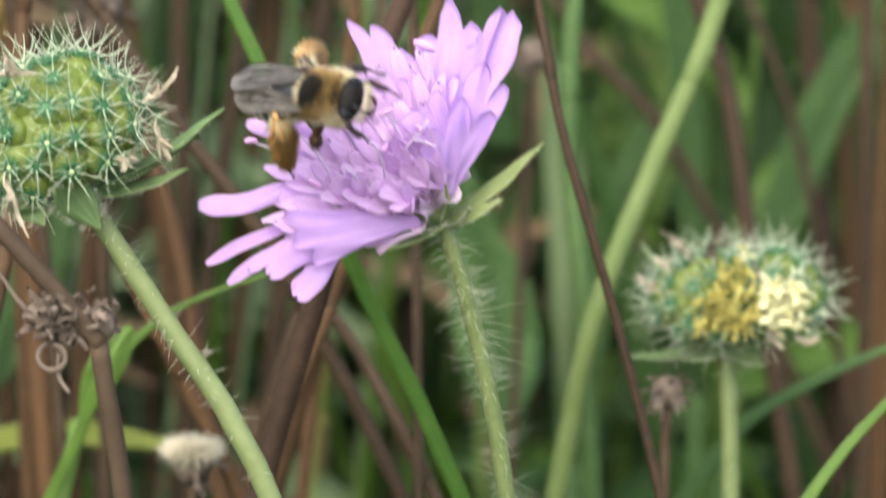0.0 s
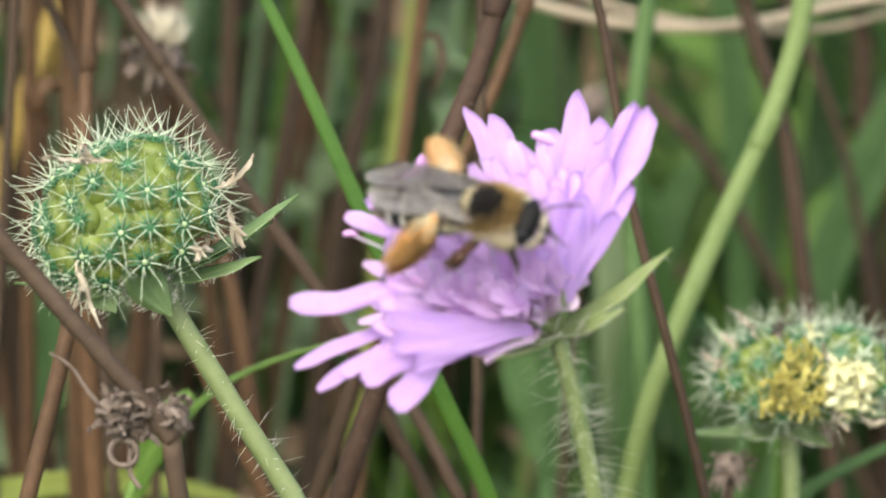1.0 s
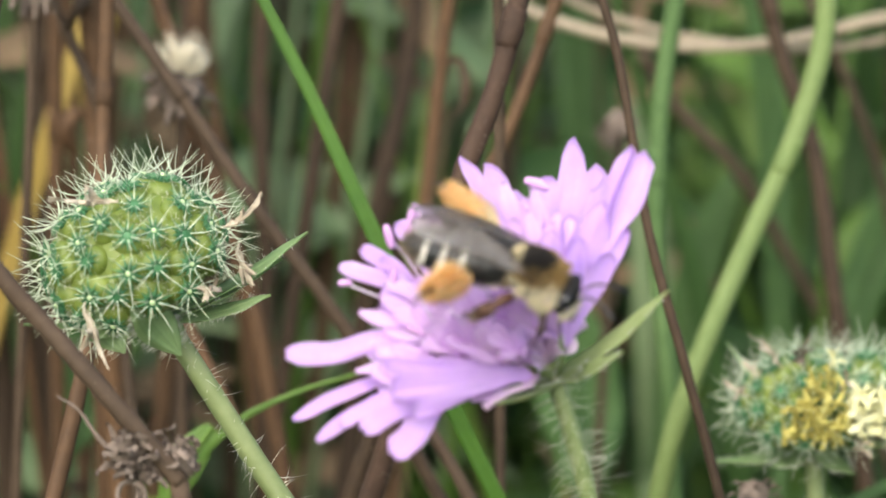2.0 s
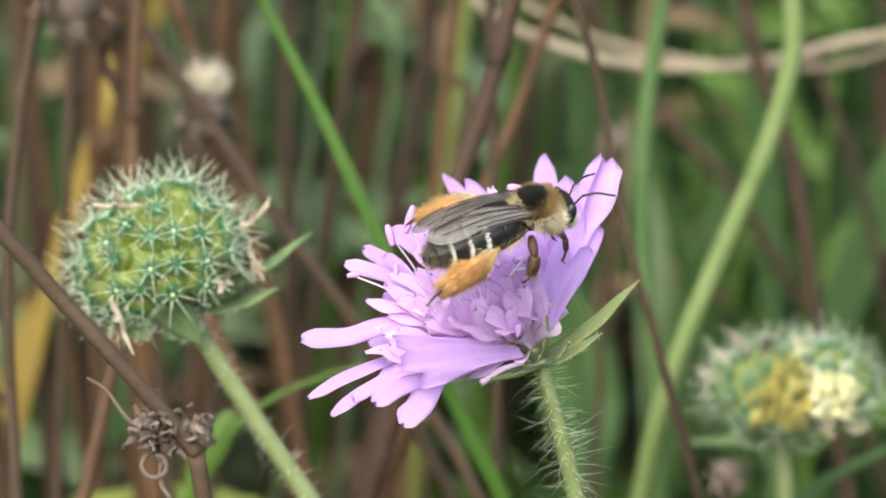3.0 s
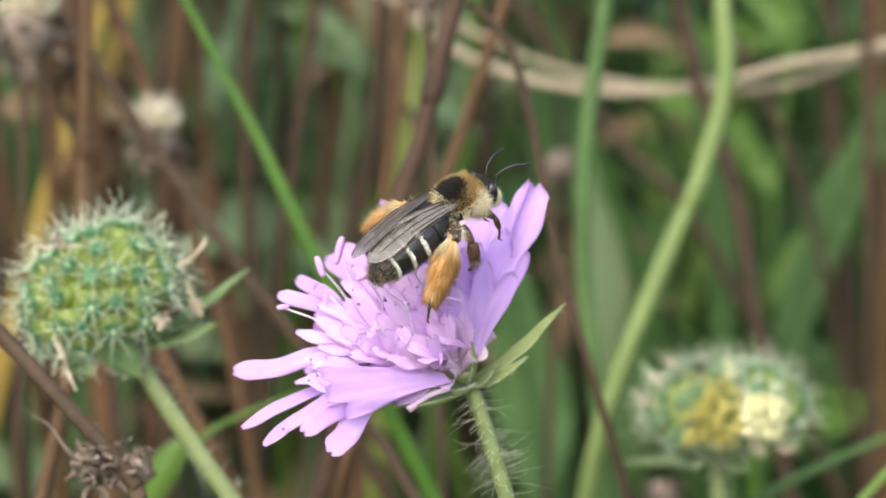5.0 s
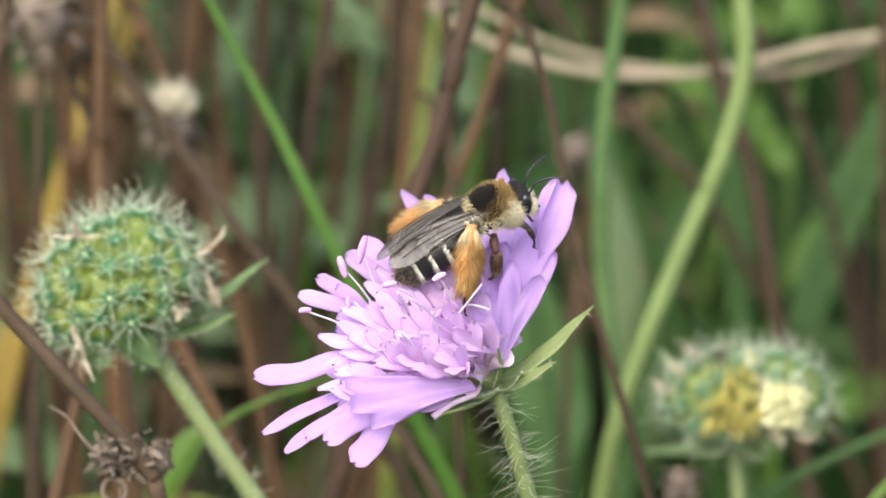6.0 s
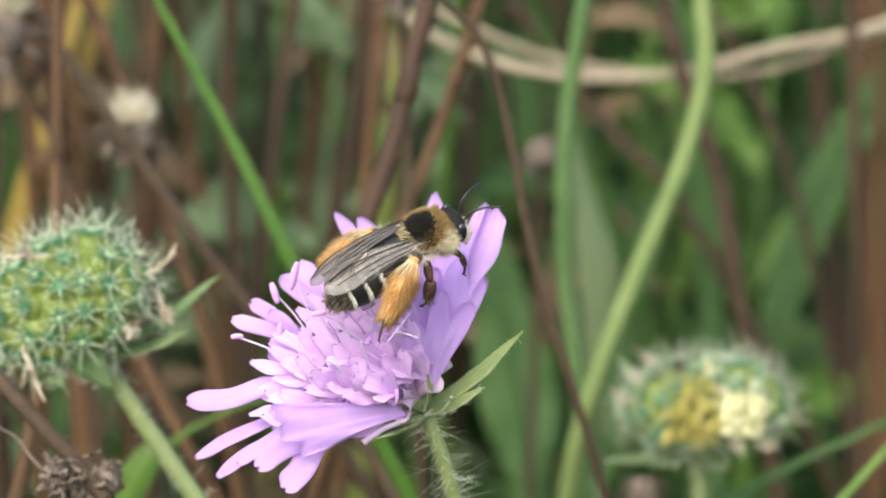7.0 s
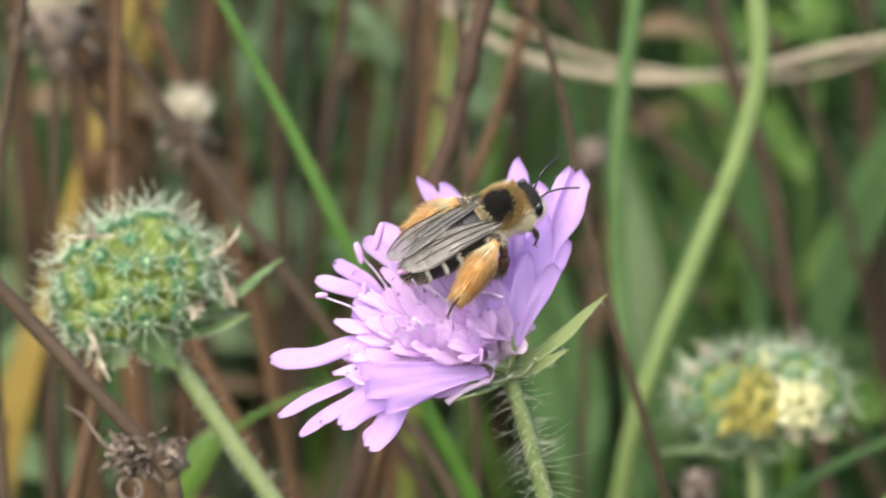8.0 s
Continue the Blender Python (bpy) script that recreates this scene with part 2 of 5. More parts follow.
def blob(centre, size, turn=None, rings=10, sides=14, rough=0.0):
    """An ellipsoid with an uneven skin."""
    vs, fs, uv = [], [], []
    m = turn or Matrix.Identity(3)
    c = V(centre)
    for i in range(rings + 1):
        a = math.pi * i / rings
        for k in range(sides):
            b = 2 * math.pi * k / sides
            q = V(math.sin(a) * math.cos(b) * size[0], math.sin(a) * math.sin(b) * size[1], math.cos(a) * size[2])
            if rough:
                q = q * (1 + rough * noise.noise(q * 1.7 + c * 3.1))
            vs.append(c + m @ q)
            uv.append((i / rings, k / sides))
    for i in range(rings):
        for k in range(sides):
            a, b = i * sides + k, i * sides + (k + 1) % sides
            fs.append((a, a + sides, b + sides, b))
    return vs, fs, uv


def hairs(list_of, r=0.03, bend=0.15):
    """Many tapered hairs: (root, way, length)."""
    vs, fs, uv = [], [], []
    for p, d, L in list_of:
        p, d = V(p), V(d).normalized()
        s = side_of(d)
        w = d.cross(s)
        j = V([random.uniform(-1, 1) for _ in range(3)]) * bend * L
        o = len(vs)
        for at, rr in ((0, 1.0), (0.5, 0.75)):
            q = p + d * (L * at) + j * (at * at)
            for k in range(3):
                a = 2.0944 * k
                vs.append(q + (s * math.cos(a) + w * math.sin(a)) * (r * rr))
                uv.append((at, 0))
        vs.append(p + d * L + j)
        uv.append((1, 0))
        for k in range(3):
            n = (k + 1) % 3
            fs.append((o + k, o + n, o + 3 + n, o + 3 + k))
            fs.append((o + 3 + k, o + 3 + n, o + 6))
    return vs, fs, uv


def joined(*shapes):
    vs, fs, uv = [], [], []
    for a, b, c in shapes:
        o = len(vs)
        vs += a
        fs += [tuple(i + o for i in f) for f in b]
        uv += c
    return vs, fs, uv


def mesh(name, shape, mat, smooth=True):
    vs, fs, uv = shape
    me = bpy.data.meshes.new(name)
    me.from_pydata([tuple(v * MM) for v in vs], [], fs)
    at = me.attributes.new("run", "FLOAT_VECTOR", "POINT")
    at.data.foreach_set("vector", [x for u in uv for x in (u[0], u[1], 0.0)])
    if smooth:
        me.polygons.foreach_set("use_smooth", [True] * len(fs))
    me.materials.append(mat)
    me.update()
    return me


def part(name, shape, mat, parent=None, label="", at=None):
    """One mesh object under its thing; shape: a shape or a mesh that alike pieces share."""
    me = shape if isinstance(shape, bpy.types.Mesh) else mesh(name, shape, mat)
    ob = new(name, me)
    ob.parent = parent
    if at is not None:
        ob.matrix_basis = at
    if label:
        ob["label"] = label
    return ob


def empty(name, at=(0, 0, 0)):
    ob = new(name)
    ob.empty_display_size = 0.002
    ob.location = V(at) * MM
    return ob


def aim(at, way, spin=0.0, size=1.0):
    """The pose in metres of a piece whose +z goes along way."""
    q = V(way).to_track_quat("Z", "Y").to_matrix().to_4x4()
    return Matrix.Translation(V(at) * MM) @ q @ Matrix.Rotation(spin, 4, "Z") @ Matrix.Scale(size, 4)


def stem_hairs(points, radius, count, length, steps=40, low=0.0, high=1.0, lean=0.3):
    line = spline(points, steps)
    out = []
    for _ in range(count):
        t = random.uniform(low, high) * (len(line) - 1.001)
        i = int(t)
        p = line[i].lerp(line[i + 1], t - i)
        d = (line[i + 1] - line[i]).normalized()
        s = side_of(d)
        a = random.uniform(0, 6.283)
        o = s * math.cos(a) + d.cross(s) * math.sin(a)
        out.append((p + o * radius * 0.9, o + d * random.uniform(-lean, lean) + V(0, 0, -0.15), length * random.uniform(0.5, 1.25)))
    return out


# ---- ground ----
def ground():
    n, size = 60, 40000.0
    vs, fs, uv = [], [], []
    for i in range(n + 1):
        for k in range(n + 1):
            a, b = 2 * i / n - 1, 2 * k / n - 1
            x, y = math.copysign(abs(a) ** 3, a) * size, math.copysign(abs(b) ** 3, b) * size
            vs.append(V(x, y, 6 * noise.noise(V(x, y, 0) * 0.02) - 4 if max(abs(x), abs(y)) < 3000 else -4))
            uv.append((0, 0))
    for i in range(n):
        for k in range(n):
            a = i * (n + 1) + k
            fs.append((a, a + n + 1, a + n + 2, a + 1))
    tagged(part("ground", (vs, fs, uv), M_SOIL), "dark meadow soil under dense grass", "ground", kind="structure")


ground()


# ---- the scabious in flower ----
def tip_to(x, y, z):
    """A point of the head, whose own axes lean ten degrees."""
    return V(x, y, (z - 0.1736 * y) / 0.985)


FACE = V(-0.62, -0.28, 0.73).normalized()
HEART = FACE * 2.0
BROAD = V(-0.28, -0.75, 0.6).normalized()


def lobe(base, tip, width, face=BROAD, arch=0.08, waist=0.5, blunt=0.16, wave=0.05, frill=0.12, cup=0.08, roll=0.0):
    """One strap-shaped petal lobe, narrow at its foot, broadest past its middle and blunt at its end."""
    face = V(face).normalized()
    d = tip - base
    swing = d.cross(face) * random.uniform(-0.04, 0.04)
    line = [base, base.lerp(tip, 0.36) + face * d.length * arch + swing, base.lerp(tip, 0.76) + face * d.length * arch * random.uniform(0.6, 1.0) - swing, tip]
    full = lambda s: waist + (1 - waist) * math.sin(min(1, s / 0.68) * 1.5708)
    prof = lambda s: width * full(s) * math.sqrt(max(0.16, 1 - max(0, (s - 1 + blunt) / blunt) ** 2))
    return strip(line, prof, face, 0.1, cup, 20, 8, wave, frill, roll)


def fused(throat, tips, face, notch=0.25, arch=0.05):
    """A sheet of lobes grown together towards their foot, fanned out from the throat."""
    across, steps, n = 6 * len(tips), 16, len(tips)
    ends = [tips[0] * 1.5 - tips[1] * 0.5] + list(tips) + [tips[-1] * 1.5 - tips[-2] * 0.5]
    face = V(face).normalized()
    foot = (tips[-1] - tips[0]).normalized() * 0.9
    ph = random.uniform(0, 6.28)
    vs, fs, uv = [], [], []
    row = 2 * (across + 1)
    for i in range(steps + 1):
        s = i / steps
        for top in (1, -1):
            for k in range(across + 1):
                u = k / across
                x = u * n
                f = x - min(int(x), n - 1)
                g = x + 0.5
                j = min(int(g), n)
                e = ends[j].lerp(ends[j + 1], g - j)
                d = e - throat
                far = 1 - notch * abs(2 * f - 1) ** 3.2 + 0.025 * math.sin(23 * u + ph)
                p = throat + foot * ((u - 0.5) * (1 - s)) + d * (s * far)
                lift = arch * math.sin(math.pi * min(1, s * 1.1)) * d.length + s * (0.15 * math.cos(6.283 * f) + 0.3 * math.sin(ph + 5 * u + 6 * s) + 0.14 * math.sin(2 * ph + 17 * u + 9 * s))
                vs.append(p + face * (lift + top * 0.05))
                uv.append((s, 2 * f - 1))
    A = across + 1
    for i in range(steps):
        a, b = i * row, (i + 1) * row
        for k in range(across):
            fs += [(a + k, a + k + 1, b + k + 1, b + k), (a + A + k + 1, a + A + k, b + A + k, b + A + k + 1)]
        fs += [(a + A, a, b, b + A), (a + across, a + A + across, b + A + across, b + across)]
    e = steps * row
    fs += [(e + k + 1, e + k, e + A + k, e + A + k + 1) for k in range(across)]
    return vs, fs, uv


def floret(flower, throat, lobes, outer=True, mat=None):
    """One floret: a pale tube from the receptacle, and its lobes: the tip, width and, where it matters, how the lobe faces and how pointed it is."""
    th = tip_to(*throat)
    d = (th - HEART).normalized()
    base = HEART * 0.6 + d * 0.9
    wide = 0.95 if outer else 0.55
    mouth = tube([base, base.lerp(th, 0.5) + FACE * 0.25, th], lambda t: 0.36 + (wide - 0.36) * t * t, 10, 8, 0.03, False)
    f = part("floret", mouth, M_TUBE, flower)
    for tip, w, *more in lobes:
        t = tip_to(*tip)
        way = (t - th).normalized()
        turn = V(more[0]) if more else BROAD + V([random.uniform(-0.14, 0.14) for _ in range(3)])
        long = w > 2.6 or (t - th).length > 7
        shape = lobe(th - way * 0.3 - d * 0.5, t, w, turn, random.uniform(-0.01, 0.04) if long else random.uniform(0.0, 0.08), random.uniform(0.42, 0.6), more[1] if len(more) > 1 else random.uniform(0.1, 0.28) if outer else random.uniform(0.35, 0.75), random.uniform(0.05, 0.1) if long else random.uniform(0.03, 0.09), random.uniform(0.04, 0.14) if long else random.uniform(0.03, 0.16), random.uniform(-0.04, 0.12), random.uniform(-0.12, 0.12) if long else random.uniform(-0.35, 0.35))
        part("petal", shape, mat or (M_PETAL if outer else M_INNER), f)
    return f


def stamen(flower, base, tip, way=None, size=0.8, thick=0.3):
    """A fine filament with its rod-shaped anther."""
    b, t = tip_to(*base), tip_to(*tip)
    mid = b.lerp(t, 0.5) + V(random.uniform(-0.4, 0.4), random.uniform(-0.4, 0.4), 0.25)
    s = part("stamen", tube([b, mid, t], lambda u: 0.1 - 0.03 * u, 6, 10), M_FILAMENT, flower)
    d = (V(way) if way else V(random.uniform(-1, 1), random.uniform(-1, 1), random.uniform(-0.6, 0.6))).normalized()
    part("anther", tube([t - d * size, t + V(0, 0, 0.06), t + d * size], lambda u: 0.1 + thick * math.sin(math.pi * min(0.97, max(0.03, u))) ** 0.45, 8, 10, 0.06), M_ANTHER, s)


STEM_LINE = [(0, 0, -0.2), (1.1, 0.1, -3.5), (2.6, 0.4, -8.5), (4.2, 1.0, -15), (8, 3, -40), (17, 8, -130), (24, 12, -362)]


TALL = []


def scabious():
    fl = empty("scabious_flower", (0, 0, 0))
    tagged(fl, "lilac field scabious flower on a hairy green stem", "flower")
    part("stem", tube(STEM_LINE, lambda t: 0.66 + 0.36 * t, 12, 48, 0.03), M_STEM, fl, "pale green ridged stem")
    part("stem_hair", hairs(stem_hairs(STEM_LINE, 0.7, 700, 2.5, 60, 0.0, 0.62), 0.017, 0.6), M_HAIR, fl, "fine pale spreading hairs")
    part("receptacle", blob(HEART * 0.45, (0.95, 0.95, 0.7), FACE.to_track_quat("Z", "Y").to_matrix(), 8, 16, 0.1), M_BRACT, fl, "green domed flower base")
    # bracts under the head
    for tip, w in (((8.1, -0.8, 6.4), 2.35), ((4.9, -2.8, 1.8), 2.0), ((-4.3, -6.0, -2.4), 2.3), ((-2, 6, 1.5), 2.0), ((-6.5, 3, -1.8), 2.0), ((0.2, -4.4, 2.9), 1.1), ((-3.3, -5.6, 1.0), 0.9), ((2.2, -3.2, 0.9), 1.3), ((-1.6, -3.6, -1.1), 1.4)):
        t = tip_to(*tip)
        line = [V(0, 0, -0.3), t * 0.5 - FACE * 0.5, t]
        prof = lambda s, w=w: w * (0.5 + 0.5 * math.sin(min(1, s * 2.1) * 1.57)) * max(0.05, 1 - s ** 2.2)
        b = part("bract", strip(line, prof, FACE + V(0.15, -0.2, 0), 0.25, 0.12, 14, 6, 0.06), M_BRACT, fl, "hairy green pointed bract")
        edge = []
        ln = spline(line, 24)
        for _ in range(90):
            k = random.uniform(0.1, 1) * (len(ln) - 2)
            i = int(k)
            p = ln[i].lerp(ln[i + 1], k - i)
            s = (ln[i + 1] - ln[i]).cross(FACE).normalized() * random.choice((-1, 1))
            edge.append((p + s * prof(k / len(ln)) * 0.48, s + FACE * random.uniform(-0.6, 0.6), random.uniform(0.25, 0.6)))
        part("bract_hair", hairs(edge, 0.016, 0.2), M_HAIR, b)
    part("spur", tube([tip_to(-1.6, -4.4, -0.9), tip_to(-3.6, -5.0, -1.6), tip_to(-5.1, -5.4, -2.7)], lambda t: 0.2 + 0.12 * t, 7, 8, 0.08), M_TUBE, fl, "pink spur of a floret")
    front, left_up, low = V(-0.18, -0.86, 0.48), V(-0.45, -0.7, 0.55), V(-0.2, -0.8, 0.56)
    side = V(-0.62, -0.72, 0.3)
    # outer florets: the long straps of the rim, then the broad one at the front, then the upright fan
    for throat, lobes in (
        ((-9.6, -3.4, 2.0), (((-19.6, -4.2, 0.8), 1.95, low), ((-13.2, -4.4, 1.4), 1.5, low))),
        ((-9.6, -3.0, 0.6), (((-18.9, -4.6, -4.0), 1.15, low), ((-14.2, -3.6, -1.6), 1.2, low))),
        ((-8.8, -4.4, 0.0), (((-17.1, -5.8, -5.5), 1.2, low), ((-15.4, -6.6, -4.3), 1.2, front))),
        ((-7.4, -5.6, -0.6), (((-13.7, -7.4, -4.6), 2.1, front), ((-11.5, -8.0, -6.3), 2.3, front))),
        ((-7.2, 3.4, 7.2), (((-10.6, 5.0, 12.2), 1.9, left_up), ((-12.2, 3.8, 10.9), 1.6, left_up))),
        ((-9.8, 0.0, 5.4), (((-16.1, 0.0, 7.4), 1.35, left_up), ((-14.6, 1.0, 8.8), 1.3, left_up), ((-13.0, -0.6, 8.0), 1.2, left_up))),
        ((-8.8, -1.4, 3.6), (((-13.0, -2.4, 4.5), 1.2, left_up), ((-12.9, -2.0, 5.6), 1.4, left_up))),
        ((-8.5, 1.5, 0.5), (((-13.0, 2.5, -1.8), 2.0, low), ((-14.0, 1.0, 1.2), 1.6, low))),
    ):
        floret(fl, throat, lobes)
    # the fan: florets whose lobes are grown together, the tall ones at the back
    for throat, tips, face, notch, tall in (
        ((0.8, -3.4, 2.2), ((-1.6, -4.4, 6.6), (1.3, -2.8, 10.0), (4.1, -1.6, 8.6)), front, 0.26, False),
        ((0.4, -3.0, 4.6), ((-3.2, -2.6, 8.4), (-0.8, -1.8, 10.6), (1.6, -1.2, 9.6)), left_up, 0.2, False),
        ((1.6, -1.6, 4.0), ((0.2, 1.0, 11.4), (2.9, 1.2, 12.8), (5.0, 0.6, 10.6)), side, 0.16, False),
        ((1.8, 0.0, 5.6), ((2.2, 4.6, 14.2), (4.9, 3.0, 17.0)), side, 0.12, True),
        ((0.8, 2.6, 6.6), ((-2.0, 8.2, 14.6), (0.9, 8.4, 18.2), (3.6, 7.0, 15.4)), side, 0.16, True),
        ((-3.0, 4.2, 7.6), ((-7.6, 8.6, 16.2), (-4.8, 9.0, 15.8), (-2.4, 8.8, 13.4)), side, 0.14, True),
        ((-2.0, -5.2, -0.2), ((-12.4, -8.6, 0.2), (-11.9, -9.2, -2.0), (-10.0, -9.0, -3.4)), front, 0.12, False),
    ):
        th = tip_to(*throat)
        base = HEART * 0.6
        f = part("floret", tube([base, base.lerp(th, 0.5) + FACE * 0.2, th], lambda t: 0.36 + 0.5 * t * t, 10, 8, 0.03, False), M_TUBE, fl)
        part("petal", fused(th - (th - base) * 0.15, [tip_to(*t) for t in tips], face, notch), M_PETAL, f)
        if tall:
            TALL.append(f)
    part("petal", lobe(tip_to(2.0, 0.2, 6.0), tip_to(5.6, 2.6, 16.7), 3.2, side, 0.02, 0.55, 0.12, 0.1, 0.08, 0.1, 0.15), M_PETAL, TALL[0])
    # a small cup-shaped floret at the front, not yet open
    floret(fl, (-2.6, -6.4, 1.4), (((-5.0, -7.6, 2.4), 1.2, (-0.3, -0.8, 0.6)), ((-3.0, -7.6, 3.0), 1.2, (0.2, -0.9, 0.5)), ((-3.9, -8.2, 0.9), 1.1, (-0.5, -0.8, 0.2)), ((-2.2, -8.0, 1.2), 1.1, (0.3, -0.9, 0.1))), True, M_INNER)
    # mauve corolla tubes between the fan and the front petal
    for x, y, z in ((-5.4, -5.4, 1.6), (-7.2, -5.0, 1.4), (-4.2, -5.8, 0.9), (-0.2, -3.6, 3.0), (-1.6, -4.4, 2.6), (-3.2, -4.6, 3.4), (-2.4, -4.0, 4.6), (-0.9, -3.4, 5.0)):
        floret(fl, (x, y, z), (((x - 1.6, y - 1.6, z + 2.0), 1.9, left_up), ((x - 2.6, y - 1.6, z + 0.4), 1.5, left_up), ((x - 0.2, y - 1.4, z + 2.4), 1.6, front)), False)
    # inner florets, on the tilted face of the head, each lying over the next one outwards
    rnd = random.Random(21)
    spots = []
    tries = 0
    while len(spots) < 30 and tries < 4000:
        tries += 1
        r, a = rnd.uniform(2.2, 9.4), radians(rnd.uniform(88, 190))
        x, z = r * math.cos(a), r * math.sin(a) * 1.02
        if all((x - p[0]) ** 2 + (z - p[1]) ** 2 > 2.6 for p in spots):
            spots.append((x, z))
    for i, (x, z) in enumerate(spots):
        th = V(x, -4.2 + 0.58 * z + 0.08 * x + rnd.uniform(-0.25, 0.2), z)
        out = V(x - 0.8, 0, z * 0.8 - 0.5).normalized()
        across = V(-out[2], 0, out[0])
        lobes = []
        rim = x * x + z * z > 40
        for turn, far in ((0.0, 1.15), (0.34, 1.0), (-0.34, 1.0), (0.1, 0.75), (-0.6, 0.8)):
            b = turn + rnd.uniform(-0.12, 0.12)
            d = out * math.cos(b) + across * math.sin(b) + V(0, rnd.uniform(-0.14, -0.02), 0)
            lobes.append((th + d * far * rnd.uniform(3.4, 5.0), rnd.uniform(1.2, 1.7) if rim else rnd.uniform(1.25, 1.9), BROAD + out * 0.2 + V([rnd.uniform(-0.1, 0.1) for _ in range(3)])))
        floret(fl, th, lobes, False)
        if i % 6 == 0:
            stamen(fl, th, th + (out + V(rnd.uniform(-0.3, 0.3), rnd.uniform(-0.8, -0.2), rnd.uniform(-0.1, 0.4))) * rnd.uniform(2.6, 4.0), None, 0.6, 0.16)
    for b, t in (((-3.4, -5.4, 5.2), (-1.2, -7.0, 8.0)), ((-5.0, -5.0, 5.4), (-7.0, -7.4, 6.9)), ((-7.0, -4.4, 5.6), (-8.0, -7.0, 7.4)), ((-9.0, -3.6, 3.4), (-11.4, -5.4, 6.6)), ((-6.4, -5.6, 2.6), (-7.8, -7.8, 4.2)), ((-2.6, -5.0, 6.4), (-0.6, -6.6, 6.0)), ((-4.6, -5.6, 3.4), (-5.2, -8.4, 5.8))):
        b, t = tip_to(*b), tip_to(*t)
        part("style", tube([b, b.lerp(t, 0.5) + V(0.1, -0.2, 0.15), t], lambda u: 0.11 - 0.03 * u, 6, 8), M_FILAMENT, fl, "white style")
    for b, t, way, size, thick in (((-9.6, -2, 3.4), (-15.5, -3, 6.0), (1, 0, 0.1), 0.5, 0.14), ((-9.0, 0.4, 6.4), (-10.9, -0.2, 11.0), (0.25, 0, 1), 1.2, 0.24), ((-9.4, 0, 5.6), (-12.5, -0.8, 9.6), (-0.3, 0, 1), 0.9, 0.22), ((-9.8, -2, 4), (-12.0, -2.6, 6.4), (0, 0, 1), 0.7, 0.14), ((-6, -4, 6), (-8.6, -6.5, 8.0), (1, 0, 0.2), 0.6, 0.16), ((-0.4, 3, 9.5), (-1.8, 2.6, 14.0), (-1, 0, 0.35), 0.95, 0.3), ((-3, -4.4, 6), (-4.6, -6.6, 8.6), (1, 0.2, 0.5), 0.6, 0.16)):
        stamen(fl, b, t, way, size, thick)
    return fl


# ---- the bee: x forward, z its back, in millimetres from the middle of its thorax ----
def fur(centre, size, count, length, keep=None, comb=(0, 0, 0), spread=0.35):
    out = []
    while len(out) < count:
        d = V([random.gauss(0, 1) for _ in range(3)]).normalized()
        if keep and not keep(d):
            continue
        p = V(centre) + V(d[0] * size[0], d[1] * size[1], d[2] * size[2])
        j = V([random.uniform(-1, 1) for _ in range(3)]) * spread
        out.append((p, d + j + V(comb), length * random.uniform(0.6, 1.2)))
    return out


def leg(bee, name, joints, radii, label="", mat=None):
    """A jointed leg: femur, tibia and foot; a leg of its own material is bristly."""
    hip = V(joints[0])
    a, k, f, e = [V(q) - hip for q in joints]
    g = part(name, tube([a, a.lerp(k, 0.5) + V(0, 0, 0.15), k], lambda t: radii[0] * (0.8 + 0.5 * math.sin(math.pi * t)), 8, 8), mat or M_LEG, bee, label, Matrix.Translation(hip * MM))
    part("tibia", tube([k, k.lerp(f, 0.5), f], lambda t: radii[1] * (0.7 + 0.6 * math.sin(math.pi * min(1, 0.2 + t * 0.7))), 8, 8), mat or M_LEG, g)
    toe = f.lerp(e, 0.8) + V(0, 0, -0.1)
    part("foot", joined(tube([f, toe, e], radii[2], 6, 8), tube([e, e + V(0.25, 0.15, -0.2)], 0.05, 5, 2), tube([e, e + V(0.2, -0.2, -0.2)], 0.05, 5, 2)), M_LEG, g)
    if mat:
        h = []
        for _ in range(420):
            p, j = k.lerp(f, random.random()), V([random.gauss(0, 1) for _ in range(3)]).normalized()
            h.append((p + j * radii[1] * 0.8, j * 0.5 + (f - k).normalized(), random.uniform(0.3, 0.7)))
        part("fur", hairs(h, 0.024, 0.2), M_FRINGE, g, "brown bristles")
    return g


HIND = {-1: (V(-1.3, -0.9, -0.8), V(-2.2, -3.55, -0.3)), 1: (V(-1.3, 0.9, -0.8), V(-2.2, 3.55, -0.3))}
SHANK = V(-1, 0, 0)


